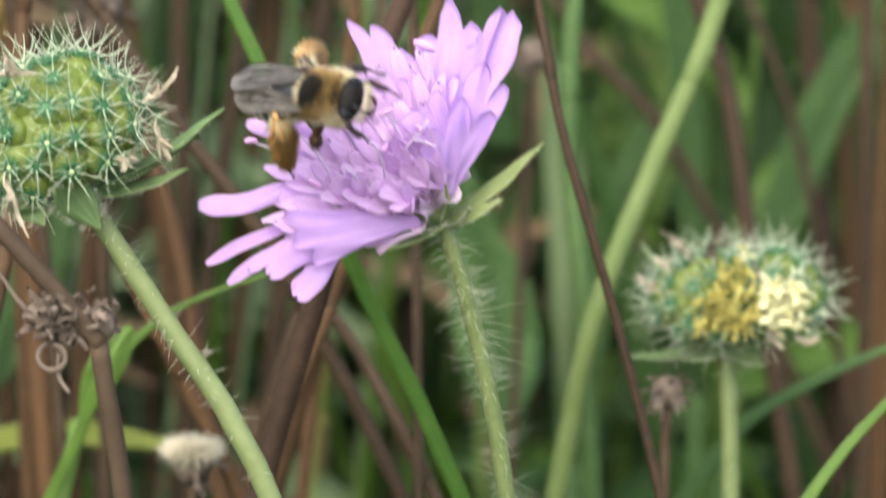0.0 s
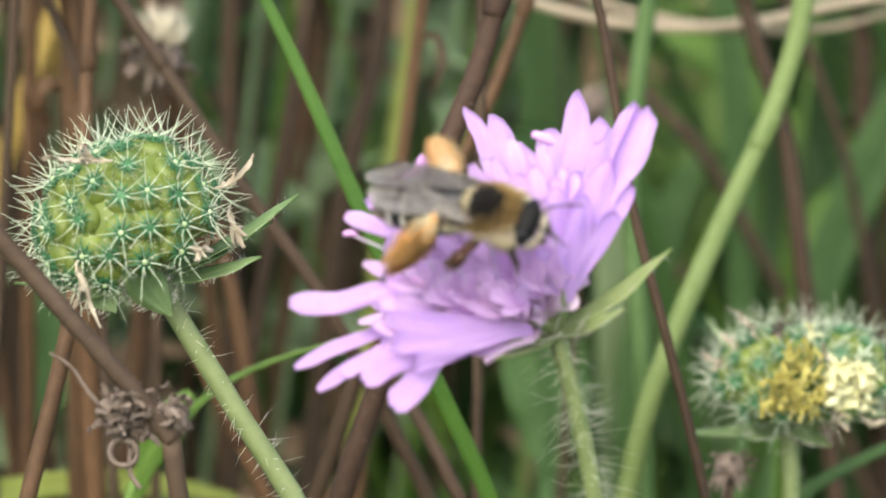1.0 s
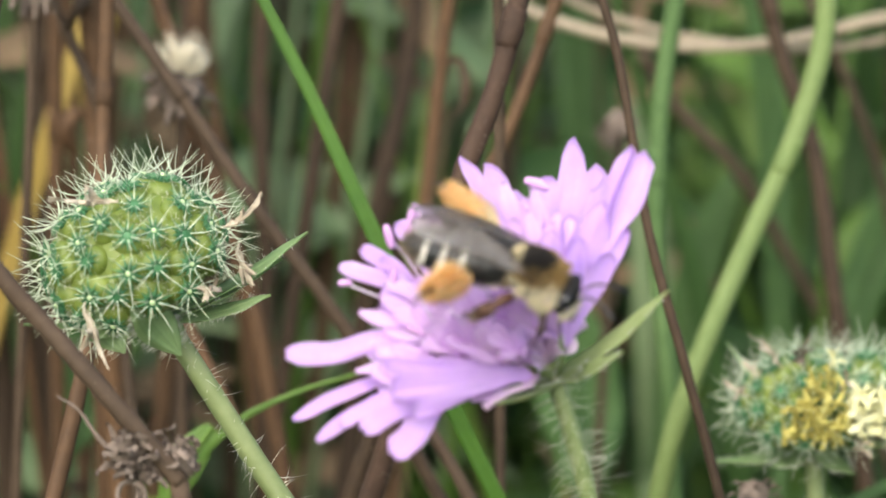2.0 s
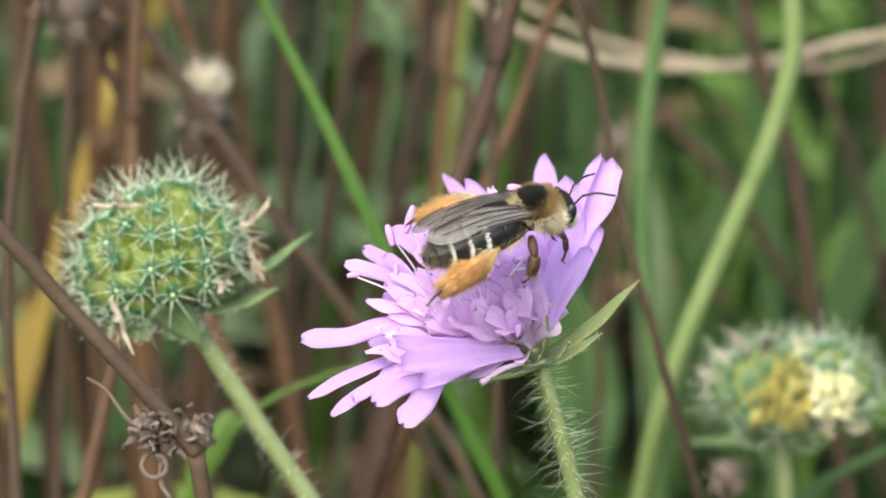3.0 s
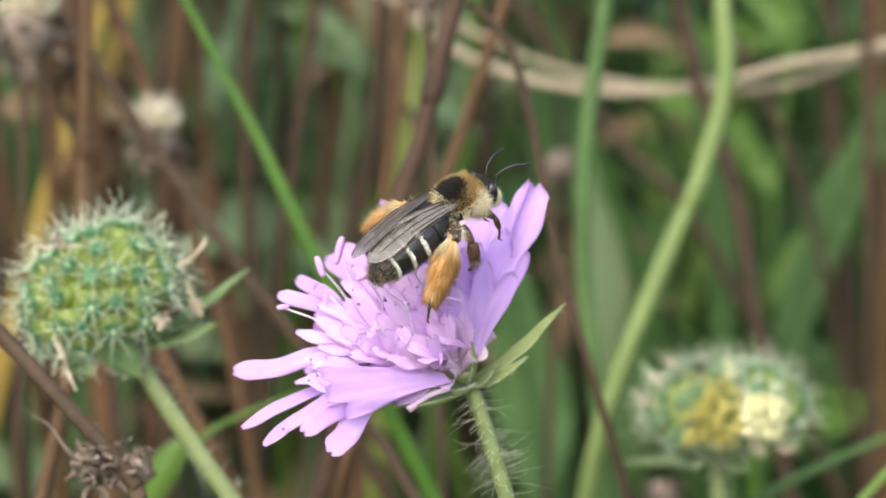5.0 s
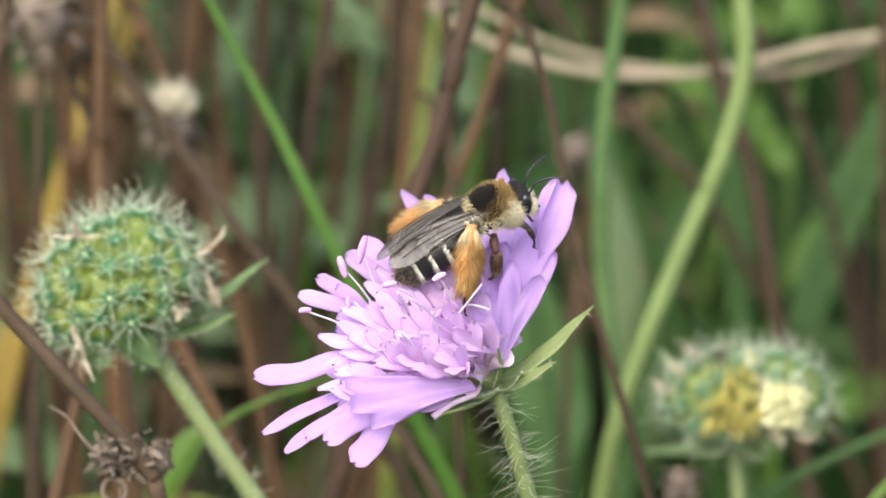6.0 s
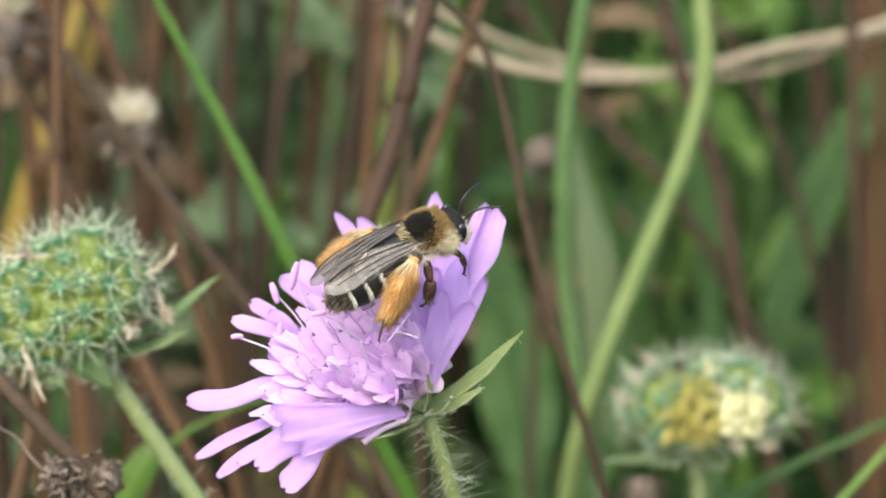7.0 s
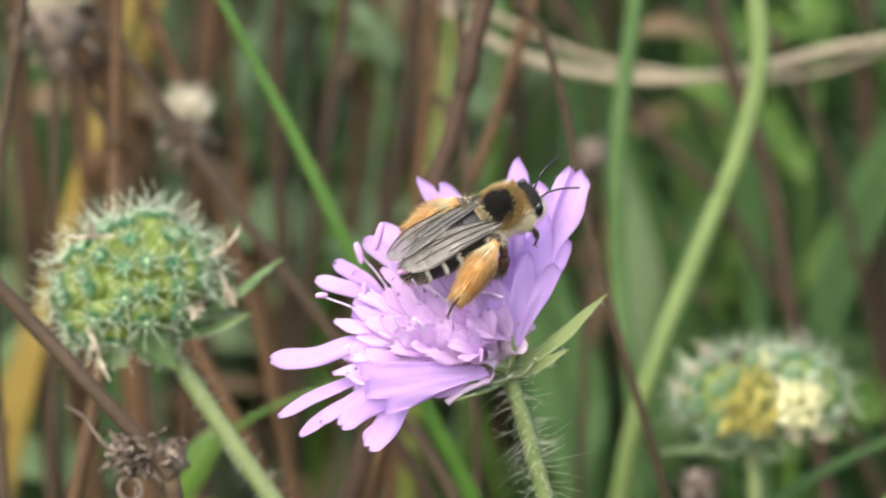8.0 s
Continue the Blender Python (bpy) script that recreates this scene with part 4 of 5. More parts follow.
def ragged_seed_head():
    base = V(25.8, 336.0, 340.0)
    head = empty("seed_head", base)
    tagged(head, "ragged green seed head with pale yellow withered florets", "seed head")
    axis = V(-0.08, -0.3, 0.95).normalized()
    c = V(-0.6, -0.5, 4.2)
    part("core", blob(c, (6.0, 5.6, 3.6), axis.to_track_quat("Z", "Y").to_matrix(), 10, 16, 0.08), M_ACHENE, head, "yellow-green core")
    achenes(head, c, axis, (5.9, 5.5, 3.6), 44, 108, 8, 1.15, False)
    part("core", blob((5.0, -0.6, 5.2), (3.4, 3.4, 2.8), None, 8, 12, 0.12), M_ACHENE, head, "side lobe of the core")
    achenes(head, V(5.0, -0.6, 5.2), V(0.75, -0.25, 0.6), (3.4, 3.4, 3.0), 15, 92, 9, 1.15, False)
    line = [(0, 0, 0.3), (0.3, -0.6, -3.0), (0.5, -1.2, -6.5), (1, -2, -40), (3, -2, -160), (6, -2, -345)]
    part("stem", tube(line, lambda t: 0.85 + 0.3 * t, 12, 40, 0.03), M_STEM, head, "pale green stem")
    part("stem_hair", hairs(stem_hairs(line, 0.85, 120, 1.4, 60, 0.0, 0.5, 0.5), 0.025, 0.3), M_HAIR, head)
    for tip, w in (((-9.6, -2.5, -0.8), 2.4), ((-8.2, 1.0, 9.6), 2.0), ((10.2, -1.0, 5.6), 2.4), ((9.0, -3.0, 2.0), 2.4), ((3.0, -6.0, -0.8), 2.6), ((-4.5, -6.0, -0.4), 2.4), ((6, 6, 2), 2.3)):
        leaf_bract(head, (0, 0, 0.6), tip, w, axis)
    # pale and ochre withered florets in its middle
    for p, s, m in (((4.4, -6.9, 4.8), (2.5, 1.2, 2.3), M_PALE), ((4.8, -6.4, 5.6), (1.9, 1.0, 1.4), M_PALE), ((2.7, -6.9, 5.2), (0.9, 0.7, 0.9), M_PALE), ((-0.4, -6.8, 6.4), (1.5, 0.9, 2.2), M_OCHRE), ((-1.9, -7.3, 4.2), (1.7, 1.0, 1.8), M_OCHRE), ((0.6, -7.4, 3.8), (1.6, 0.9, 1.6), M_OCHRE)):
        for _ in range(26):
            j, e = V([random.uniform(-0.85, 0.85) * q for q in s]), V([random.uniform(-1, 1) * q for q in s])
            k = V([random.gauss(0, 1) for _ in range(3)])
            part("withered_floret", strip([V(p) + j - e * 0.5, V(p) + j + k * 0.3, V(p) + j + e * 0.6], lambda t: s[0] * 0.34 * (1 - 0.45 * t), k, 0.12, 0.45, 7, 4, 0.45, 0.25, random.uniform(-2, 2)), m, head, "pale yellow withered floret")
    for p, d, s, m in (((5.5, -5.5, 2.2), (0.5, -0.4, -0.5), 2.6, M_DRY), ((3.0, -5.5, 2.6), (0.2, -0.6, -0.5), 2.2, M_DRY), ((-3.5, -2.5, 8.0), (-0.5, -0.2, 0.7), 3.2, M_DRY), ((-1.6, -3.5, 8.2), (-0.2, -0.4, 0.9), 2.8, M_KNOT), ((-6.4, -3.0, 5.4), (-0.8, -0.4, 0.4), 2.6, M_DRY), ((1.6, -5.2, 6.6), (0.1, -0.7, 0.7), 2.4, M_DRY), ((5.0, -4.2, 6.6), (0.5, -0.5, 0.8), 1.8, M_BRISTLE), ((7.4, -3.4, 3.8), (0.9, -0.4, -0.1), 1.6, M_BRISTLE), ((-5.0, -2.0, 6.6), (-0.7, -0.2, 0.5), 2.4, M_DRY), ((1.0, -3.0, 8.0), (0.1, -0.3, 0.9), 2.4, M_PALE), ((3.4, -3.0, 7.4), (0.4, -0.3, 0.9), 1.8, M_BRISTLE), ((7.0, -2.5, 5.0), (0.9, -0.2, 0.3), 1.6, M_BRISTLE)):
        shred(head, p, d, s, m, "crumpled dry floret", 7)
    return head


# ---- dead stalk with a withered knot ----
def knotted_stalk():
    thing = empty("dead_stalk", (-29.8, 285.6, 349.0))
    tagged(thing, "grey-brown dead stalk with a withered leaf knot", "dead stalk")
    o = V(-30.5, 285.6, 349.0)
    upper = [V(p) - o for p in ((-102.6, 290.7, 423.4), (-47.3, 287.0, 366.5), (-41.5, 286.6, 360.2), (-36.0, 285.3, 354.5), (-32.0, 284.6, 350.2), (-29.9, 284.3, 347.7))]
    lower = [V(p) - o for p in ((-30.1, 284.4, 348.0), (-29.6, 284.4, 345.0), (-29.0, 284.6, 341.6), (-24, 285, 300), (-16, 288, 150), (-14, 290, -2))]
    part("stalk", tube(upper, 0.74, 12, 60, 0.07), M_STALK, thing, "rough brown upper stalk")
    part("stalk", tube(lower, lambda t: 0.74 + 0.3 * t, 12, 40, 0.07), M_STALK, thing, "rough brown lower stalk")
    lumps = [blob((0.5, -0.2, 0.2), (1.25, 1.1, 1.3), None, 10, 14, 0.5), blob((-3.7, -0.7, 0.9), (1.1, 0.9, 1.1), None, 10, 14, 0.6), blob((-2.0, -0.6, -0.6), (1.1, 0.9, 0.8), None, 8, 12, 0.6)]
    for _ in range(70):
        c = V(random.choice((-3.8, -3.4, -3.0, 0.5, -1.6)) + random.uniform(-1.4, 1.3), random.uniform(-1.9, 0.6), random.uniform(-1.2, 2.1))
        j = V([random.uniform(-1, 1) for _ in range(3)])
        k = V([random.uniform(-1, 1) for _ in range(3)])
        lumps.append(strip([c, c + j * 0.9 + V(0, -0.4, 0), c + j * 0.7 + k * 1.3], lambda t: 0.62 * (1 - 0.6 * t), k, 0.06, 0.4, 6, 3, 0.5, 0.2, random.uniform(-2, 2)))
    part("withered_leaf", joined(*lumps), M_KNOT, thing, "crumpled grey withered leaves")
    curl = []
    for i in range(14):
        a = 0.5 * i
        curl.append(V(-3.0 + 1.0 * math.sin(a) - 0.02 * i, -1.2 + 0.05 * i, -2.4 + 1.0 * math.cos(a)))
    part("tendril", tube(curl + [V(-2.5, -0.6, -4.2), V(-1.8, -0.6, -5.2)], 0.2, 6, 40, 0.15), M_KNOT, thing, "curled dry tendril")
    part("tendril", tube([(-4.8, -0.4, 0.8), (-6.2, -0.2, 2.4), (-7.2, 0.0, 3.8), (-9.0, 0.2, 4.9)], lambda t: 0.2 - 0.12 * t, 6, 16, 0.35), M_KNOT, thing, "dry leaf tip")
    part("leaf_fibre", hairs(fur((0.5, -0.2, 0.2), (1.25, 1.1, 1.3), 160, 0.6) + fur((-3.7, -0.7, 0.9), (1.1, 0.9, 1.1), 160, 0.7), 0.03, 0.5), M_KNOT, thing)
    part("stalk_hair", hairs(stem_hairs(upper, 0.85, 160, 0.5, 60, 0.4, 1.0), 0.02, 0.3), M_KNOT, thing)


# ---- background stems, blades and heads ----
def rooted(name, points, label, category, group):
    """The Empty at a plant's foot; gives it and the line from there."""
    foot = V(points[-1])
    ob = tagged(empty(name, foot), label, category, group)
    return ob, [V(p) - foot for p in points]


def dead_stem(mat, r, points, hairy=False, leaves=0):
    look_of = {"straw": "straw-coloured dry stem leaning in the meadow", "rusty_stalk": "rust-brown dry stem standing in the meadow", "dark_stalk": "dark brown dead stem standing in the meadow", "grey_brown_stalk": "thin grey-brown dead stem in the meadow", "brown_hairy_stalk": "dark brown hairy dead stem behind the flower"}
    ob, line = rooted("dead_plant", points, look_of[mat.name], "dead plant", "dead plants")
    part("stalk", tube(line, lambda t: r * (0.9 + 0.25 * t), 9, 54, 0.06), mat, ob)
    ln = spline(line, 54)
    for t in (0.22, 0.52, 0.8):
        k = int(t * (len(ln) - 3)) + 1
        d = (ln[k + 1] - ln[k]).normalized()
        part("node", tube([ln[k] - d * r * 1.8, ln[k], ln[k] + d * r * 1.8], lambda u: r * (1.0 + 0.16 * math.sin(math.pi * u)), 9, 6, 0.08), mat, ob)
    for _ in range(leaves):
        k = random.randrange(6, max(7, int(len(ln) * 0.55)))
        p, side = ln[k], V(random.uniform(-1, 1), random.uniform(-1, 0.4), 0).normalized()
        L = random.uniform(4, 9)
        c = V([random.uniform(-0.3, 0.3) for _ in range(3)])
        leaf = [p, p + (side * 0.4 + V(0, 0, 0.12)) * L, p + (side * 0.6 + c * 0.4 + V(0, 0, -0.3)) * L, p + (side * 0.4 + c + V(0, 0, -0.75)) * L]
        w = random.uniform(0.5, 1.5)
        part("withered_leaf", strip(leaf, lambda t: w * (0.35 + 0.9 * math.sin(math.pi * min(1, 0.1 + 0.85 * t))), side.cross(V(0, 0, 1)) + V(0, 0, 0.4), 0.15, 0.5, 14, 5, 0.35, 0.3, random.uniform(-2.5, 2.5)), random.choice((M_STALK, M_RUST, M_DARK)), ob, "curled withered leaf")
    if hairy:
        part("stalk_hair", hairs(stem_hairs(line, r, 700, 0.8, 80, 0.1, 0.75, 0.4), 0.022, 0.3), M_KNOT, ob, "short stiff hairs")


def green_stem(mat, r, points):
    ob, line = rooted("wild_plant", points, "smooth pale green stem standing in the meadow", "plant", "green plants")
    part("stalk", tube(line, lambda t: r * (0.95 + 0.15 * t), 12, 60, 0.02), mat, ob)
    ln = spline(line, 60)
    for t in (0.3, 0.75):
        k = int(t * (len(ln) - 3)) + 1
        d = (ln[k + 1] - ln[k]).normalized()
        part("node", tube([ln[k] - d * r * 1.8, ln[k], ln[k] + d * r * 1.8], lambda u: r * (1.0 + 0.05 * math.sin(math.pi * u)), 12, 6, 0.01), mat, ob)


def grass_blade(mat, w, points):
    look_of = {"grass_green": "bright green arching blade of grass", "lime_grass": "yellowish green blade of grass", "yellowed_grass": "yellowed dry blade of grass", "leaf_green": "dark green narrow leaf", "deep_green": "green arching blade of grass"}
    ob, line = rooted("grass_blade", points, look_of[mat.name], "grass blade", "grass blades")
    part("blade", strip(line, lambda t: w * (0.25 + 0.75 * min(1, t * 3)), (0, -1, 0.15), 0.22, 0.12, 40, 4, 0.03), mat, ob)
    part("midrib", tube([p + V(0, 0.14 * w, 0) for p in line], 0.16, 6, 40), mat, ob)


def broad_leaf(mat, w, points):
    ob, line = rooted("broad_leaf", points, "broad dark green meadow leaf", "leaf", "broad leaves")
    n = len(line)
    blade = line[:-2]
    part("blade", strip(blade, lambda t: w * max(0.03, math.sin(math.pi * min(1, 0.06 + 0.94 * t)) ** 0.7), (0, -0.9, 0.4), 0.3, 0.1, 30, 6, 0.05), mat, ob)
    part("midrib", tube(blade, 0.45, 6, 30), mat, ob)
    part("leaf_stalk", tube(line[-3:], 0.8, 8, 24), mat, ob)


def dry_runner(mat, r, points):
    ob, line = rooted("dry_runner", points, "straw-coloured dry stem bowed across the meadow", "dry stem", "")
    ln = spline(line, 50)
    for k in (12, 24, 36):
        d = (ln[k + 1] - ln[k]).normalized()
        part("node", tube([ln[k] - d * r * 1.8, ln[k], ln[k] + d * r * 1.8], lambda u: r * (1.02 + 0.15 * math.sin(math.pi * u)), 9, 6, 0.05), mat, ob)
    part("stalk", tube(line, r, 9, 50, 0.08), mat, ob)


def withered_head(at, size, stem, tuft=True, ball=False):
    """A small spent flower head: a grey husk with a pale tuft, on its own stem."""
    at = V(at)
    ob = tagged(empty("withered_head", (at[0] + stem, at[1] + 4, 0)), "spent flower head with a pale tuft and grey husk", "withered flower", "withered heads")
    o = at - V(at[0] + stem, at[1] + 4, 0)
    part("stalk", tube([o, o + V(stem * 0.05, 0.5, -12), o + V(stem * 0.6, 3, -at[2] * 0.5), V(0, 0, -2)], 0.5, 8, 30, 0.06), M_STALK, ob)
    husk = part("husk", blob(o + V(0, 0, -size * 0.2), (size * 0.62, size * 0.6, size * 0.6), None, 8, 12, 0.35), M_KNOT, ob, "shrivelled grey-brown husk")
    for _ in range(10 if ball else 34):
        d = V(random.gauss(0, 1), random.gauss(0, 1), random.gauss(-1.2 if ball else -0.5, 0.7)).normalized()
        part("husk_scale", strip([o + d * size * 0.45, o + d * size * 0.9 + V(0, 0, -0.2), o + d * size * 1.15 + V(0, 0, -0.6)], lambda t: size * 0.3 * (1 - 0.7 * t), V(0, 0, 1) + d * 0.2, 0.08, 0.2, 5, 3, 0.3), M_KNOT, husk)
    if tuft:
        h = []
        for _ in range(900 if ball else 300):
            d = V(random.gauss(0.2, 0.5), random.gauss(0, 0.5), random.gauss(0.9, 0.3)).normalized()
            if ball:
                d = V(random.gauss(0, 1), random.gauss(0, 1), random.gauss(0.25, 0.9)).normalized()
            h.append((o + V(d[0] * size * 0.5, d[1] * size * 0.5, size * 0.2), d, size * (0.6 if ball else 0.3 + 0.8 * max(0, d[2]) ** 2) * random.uniform(0.7, 1.15)))
        part("tuft", hairs(h, 0.08, 0.25), M_TUFT, ob, "faded cream tuft")


FLOWER = scabious()
BEE, RIGHT_LEG, LEFT_LEG, MIDDLE_LEG = mining_bee()
round_seed_head()
ragged_seed_head()
knotted_stalk()
dead_stem(M_RUST, 0.9, [(-63.5, 393.4, 470.8), (-46.0, 378.0, 383.9), (-43.5, 375.8, 371.3), (-42.9, 373.7, 359.4), (-42.1, 372.4, 346.0), (-36.9, 375.4, 173.0), (-34.7, 377.4, -2.0)])
dead_stem(M_RUST, 0.85, [(-74.9, 382.4, 466.4), (-39.9, 368.0, 384.8), (-34.7, 365.9, 372.5), (-30.7, 363.7, 360.3), (-26.0, 361.4, 346.8), (-23.7, 360.4, 335.6), (-6.2, 363.4, 167.8), (1.3, 365.4, -2.0)])
dead_stem(M_STALK, 0.72, [(-90.5, 365.7, 446.4), (-37.4, 353.1, 374.8), (-29.9, 351.3, 364.6), (-25.1, 350.1, 358.0), (-17.8, 348.5, 348.8), (-13.2, 349.2, 341.2), (37.6, 352.2, 170.6), (59.3, 354.2, -2.0)])
dead_stem(M_DARK, 1.1, [(-25.3, 448.6, 467.3), (-27.3, 433.0, 378.7), (-27.8, 429.8, 360.7), (-26.7, 426.6, 342.8), (-26.2, 425.3, 323.7), (-23.8, 428.3, 161.8), (-22.8, 430.3, -2.0)])
dead_stem(M_DARK, 0.9, [(-4.8, 418.5, 469.2), (-17.5, 403.0, 381.5), (-19.5, 400.6, 368.1), (-20.9, 398.5, 356.0), (-23.1, 397.4, 338.3), (-33.3, 400.4, 169.1), (-37.7, 402.4, -2.0)])
dead_stem(M_DARK, 1.25, [(-2.2, 438.6, 467.9), (-9.5, 423.0, 379.6), (-10.7, 420.3, 364.1), (-13.6, 417.8, 350.1), (-15.5, 416.3, 330.0), (-23.3, 419.3, 165.0), (-26.6, 421.3, -2.0)])
dead_stem(M_HAIRY, 1.0, [(18.8, 341.0, 467.2), (-2.9, 325.8, 381.2), (-5.4, 324.1, 371.6), (-7.2, 323.2, 366.7), (-11.7, 322.0, 348.0), (-14.6, 322.2, 337.8), (-38.0, 325.2, 168.9), (-48.1, 327.2, -2.0)], hairy=True)
dead_stem(M_RUST, 0.72, [(30.9, 371.6, 462.6), (2.2, 356.8, 378.6), (-1.8, 354.7, 366.8), (-4.1, 353.8, 361.5), (-9.0, 353.1, 346.1), (-36.4, 356.1, 173.1), (-48.1, 358.1, -2.0)])
dead_stem(M_DARK, 1.2, [(7.1, 486.8, 453.3), (4.1, 471.1, 364.7), (3.7, 468.8, 351.4), (2.8, 466.4, 338.0), (-2.4, 469.4, 169.0), (-4.7, 471.4, -2.0)])
dead_stem(M_RUST, 1.0, [(-9.5, 473.5, 464.7), (-16.5, 458.0, 376.4), (-17.7, 455.3, 361.2), (-18.9, 452.3, 344.5), (-25.0, 455.3, 172.2), (-27.6, 457.3, -2.0)])
dead_stem(M_DARK, 1.0, [(-29.0, 488.6, 463.6), (-33.7, 473.0, 375.1), (-34.6, 470.2, 359.3), (-33.0, 466.0, 335.8), (-27.7, 469.0, 167.9), (-25.4, 471.0, -2.0)])
dead_stem(M_RUST, 0.95, [(-41.9, 458.6, 466.2), (-35.4, 443.0, 377.8), (-34.3, 440.4, 363.1), (-30.3, 436.2, 339.6), (-16.0, 439.2, 169.8), (-9.9, 441.2, -2.0)])
dead_stem(M_DARK, 1.0, [(5.3, 408.2, 468.6), (25.4, 393.0, 382.2), (27.7, 391.3, 372.4), (32.0, 389.2, 360.7), (34.5, 386.5, 345.7), (38.6, 385.2, 326.3), (55.5, 388.2, 163.1), (62.8, 390.2, -2.0)])
dead_stem(M_DARK, 1.5, [(47.9, 468.5, 465.2), (50.5, 452.9, 376.6), (51.2, 448.9, 354.0), (53.0, 445.5, 334.5), (54.7, 444.8, 319.0), (63.3, 447.8, 159.5), (67.0, 449.8, -2.0)])
dead_stem(M_RUST, 1.3, [(61.5, 488.5, 463.3), (59.6, 472.9, 374.7), (59.0, 468.7, 351.2), (60.1, 464.6, 327.6), (63.8, 467.6, 163.8), (65.4, 469.6, -2.0)])
dead_stem(M_DARK, 1.0, [(17.2, 528.4, 459.4), (25.8, 512.9, 371.2), (27.5, 509.9, 354.1), (28.2, 505.4, 328.6), (30.6, 508.4, 164.3), (31.7, 510.4, -2.0)])
dead_stem(M_RUST, 0.8, [(-32.9, 339.0, 352.5), (-30.6, 338.2, 347.9), (-26.9, 337.0, 341.0), (-24.3, 337.1, 336.1), (18.0, 340.1, 168.0), (36.1, 342.1, -2.0)])
dead_stem(M_RUST, 0.75, [(-38.4, 356.7, 464.4), (-39.4, 341.1, 375.8), (-39.5, 339.3, 365.7), (-39.2, 320.4, 350.4), (-40.3, 317.2, 344.1), (-41.8, 313.9, 336.9), (-58.9, 316.9, 168.4), (-66.2, 318.9, -2.0)])
dead_stem(M_STALK, 0.55, [(-81.7, 375.3, 454.6), (-44.6, 361.0, 373.8), (-41.9, 360.0, 368.0), (-40.7, 359.4, 364.3), (-39.1, 357.1, 351.5), (-28.4, 360.1, 175.7), (-23.9, 362.1, -2.0)])
dead_stem(M_STALK, 0.6, [(-32.9, 325.1, 474.0), (-46.6, 322.4, 385.1), (-48.8, 322.0, 371.2), (-49.8, 321.7, 358.2), (-48.7, 319.8, 335.7), (-44.7, 322.8, 167.8), (-42.9, 324.8, -2.0)])
dead_stem(M_DARK, 0.9, [(-13.2, 350.3, 341.5), (-15.1, 349.1, 335.1), (-17.0, 349.0, 328.3), (-39.4, 352.0, 164.2), (-49.1, 354.0, -2.0)])
dead_stem(M_RUST, 0.8, [(-10.8, 340.3, 342.5), (-13.2, 339.2, 336.2), (-15.6, 339.2, 330.7), (-50.4, 342.2, 165.3), (-65.3, 344.2, -2.0)])
dead_stem(M_DARK, 1.0, [(-62.4, 370.5, 370.0), (-57.5, 365.4, 340.8), (-56.0, 363.8, 332.1), (-54.6, 362.7, 325.7), (-36.8, 365.7, 162.9), (-29.2, 367.7, -2.0)])
dead_stem(M_STALK, 0.7, [(-12.0, 345.4, 342.9), (-8.7, 344.7, 338.7), (-4.3, 343.4, 331.4), (-0.3, 344.1, 323.5), (39.8, 347.1, 161.8), (57.0, 349.1, -2.0)])
dead_stem(M_DARK, 0.75, [(15.2, 368.5, 329.9), (14.6, 367.5, 324.2), (13.6, 367.6, 318.8), (-0.7, 370.6, 159.4), (-6.9, 372.6, -2.0)])
dead_stem(M_DARK, 0.46, [(-0.2, 328.8, 386.7), (3.0, 328.3, 384.0), (5.0, 327.5, 379.6), (7.0, 326.1, 371.2), (9.0, 324.3, 361.3), (11.7, 322.7, 352.4), (14.5, 322.2, 343.4), (40.3, 325.2, 171.7), (51.4, 327.2, -2.0)])
green_stem(M_GREENER, 1.05, [(20.5, 374.0, 479.9), (27.4, 357.2, 384.9), (27.9, 355.8, 376.9), (25.7, 354.2, 367.8), (20.6, 352.1, 355.4), (16.5, 350.2, 345.1), (14.3, 349.9, 337.6), (13.0, 350.8, 329.6), (-2.0, 353.8, 165.0), (-8.0, 355.8, -2.0)])
green_stem(M_MID, 0.95, [(27.2, 383.2, 470.7), (15.3, 367.7, 382.9), (13.4, 365.2, 368.5), (13.2, 362.8, 354.9), (14.8, 360.3, 340.7), (15.8, 360.0, 327.8), (22.0, 363.0, 163.9), (24.6, 365.0, -2.0)])
grass_blade(M_SHADE, 1.5, [(-67.4, 347.5, 458.2), (-25.1, 333.7, 379.9), (-20.9, 332.3, 372.2), (-15.9, 330.5, 362.0), (-11.2, 328.9, 352.7), (-7.5, 328.5, 344.8), (-3.2, 328.1, 336.6), (40.0, 331.1, 168.3), (58.5, 333.1, -2.0)])
grass_blade(M_YELLOW, 2.3, [(-21.3, 416.1, 455.5), (-46.3, 401.0, 370.3), (-49.5, 399.1, 359.3), (-51.8, 399.8, 351.7), (-78.0, 402.8, 175.9), (-89.1, 404.8, -2.0)])
grass_blade(M_YELLOW, 2.6, [(-15.2, 437.9, 464.3), (-42.1, 423.0, 379.7), (-46.7, 420.4, 365.0), (-52.5, 418.1, 351.6), (-89.6, 421.1, 175.8), (-105.5, 423.1, -2.0)])
grass_blade(M_LIME, 2.6, [(-24.6, 372.3, 322.6), (-37.4, 372.5, 323.9), (-49.0, 374.2, 321.9)])
grass_blade(M_BLADE, 1.2, [(-15.8, 333.9, 346.5), (-21.8, 333.5, 344.5), (-26.8, 333.1, 341.8), (-31.3, 334.1, 336.2), (-33.7, 335.2, 331.0), (-71.9, 338.2, 165.5), (-88.2, 340.2, -2.0)])
grass_blade(M_LIME, 1.7, [(5.8, 456.8, 456.4), (-5.7, 441.3, 368.5), (-6.7, 439.9, 360.4), (-8.0, 437.8, 348.2), (-16.8, 440.8, 174.1), (-20.5, 442.8, -2.0)])
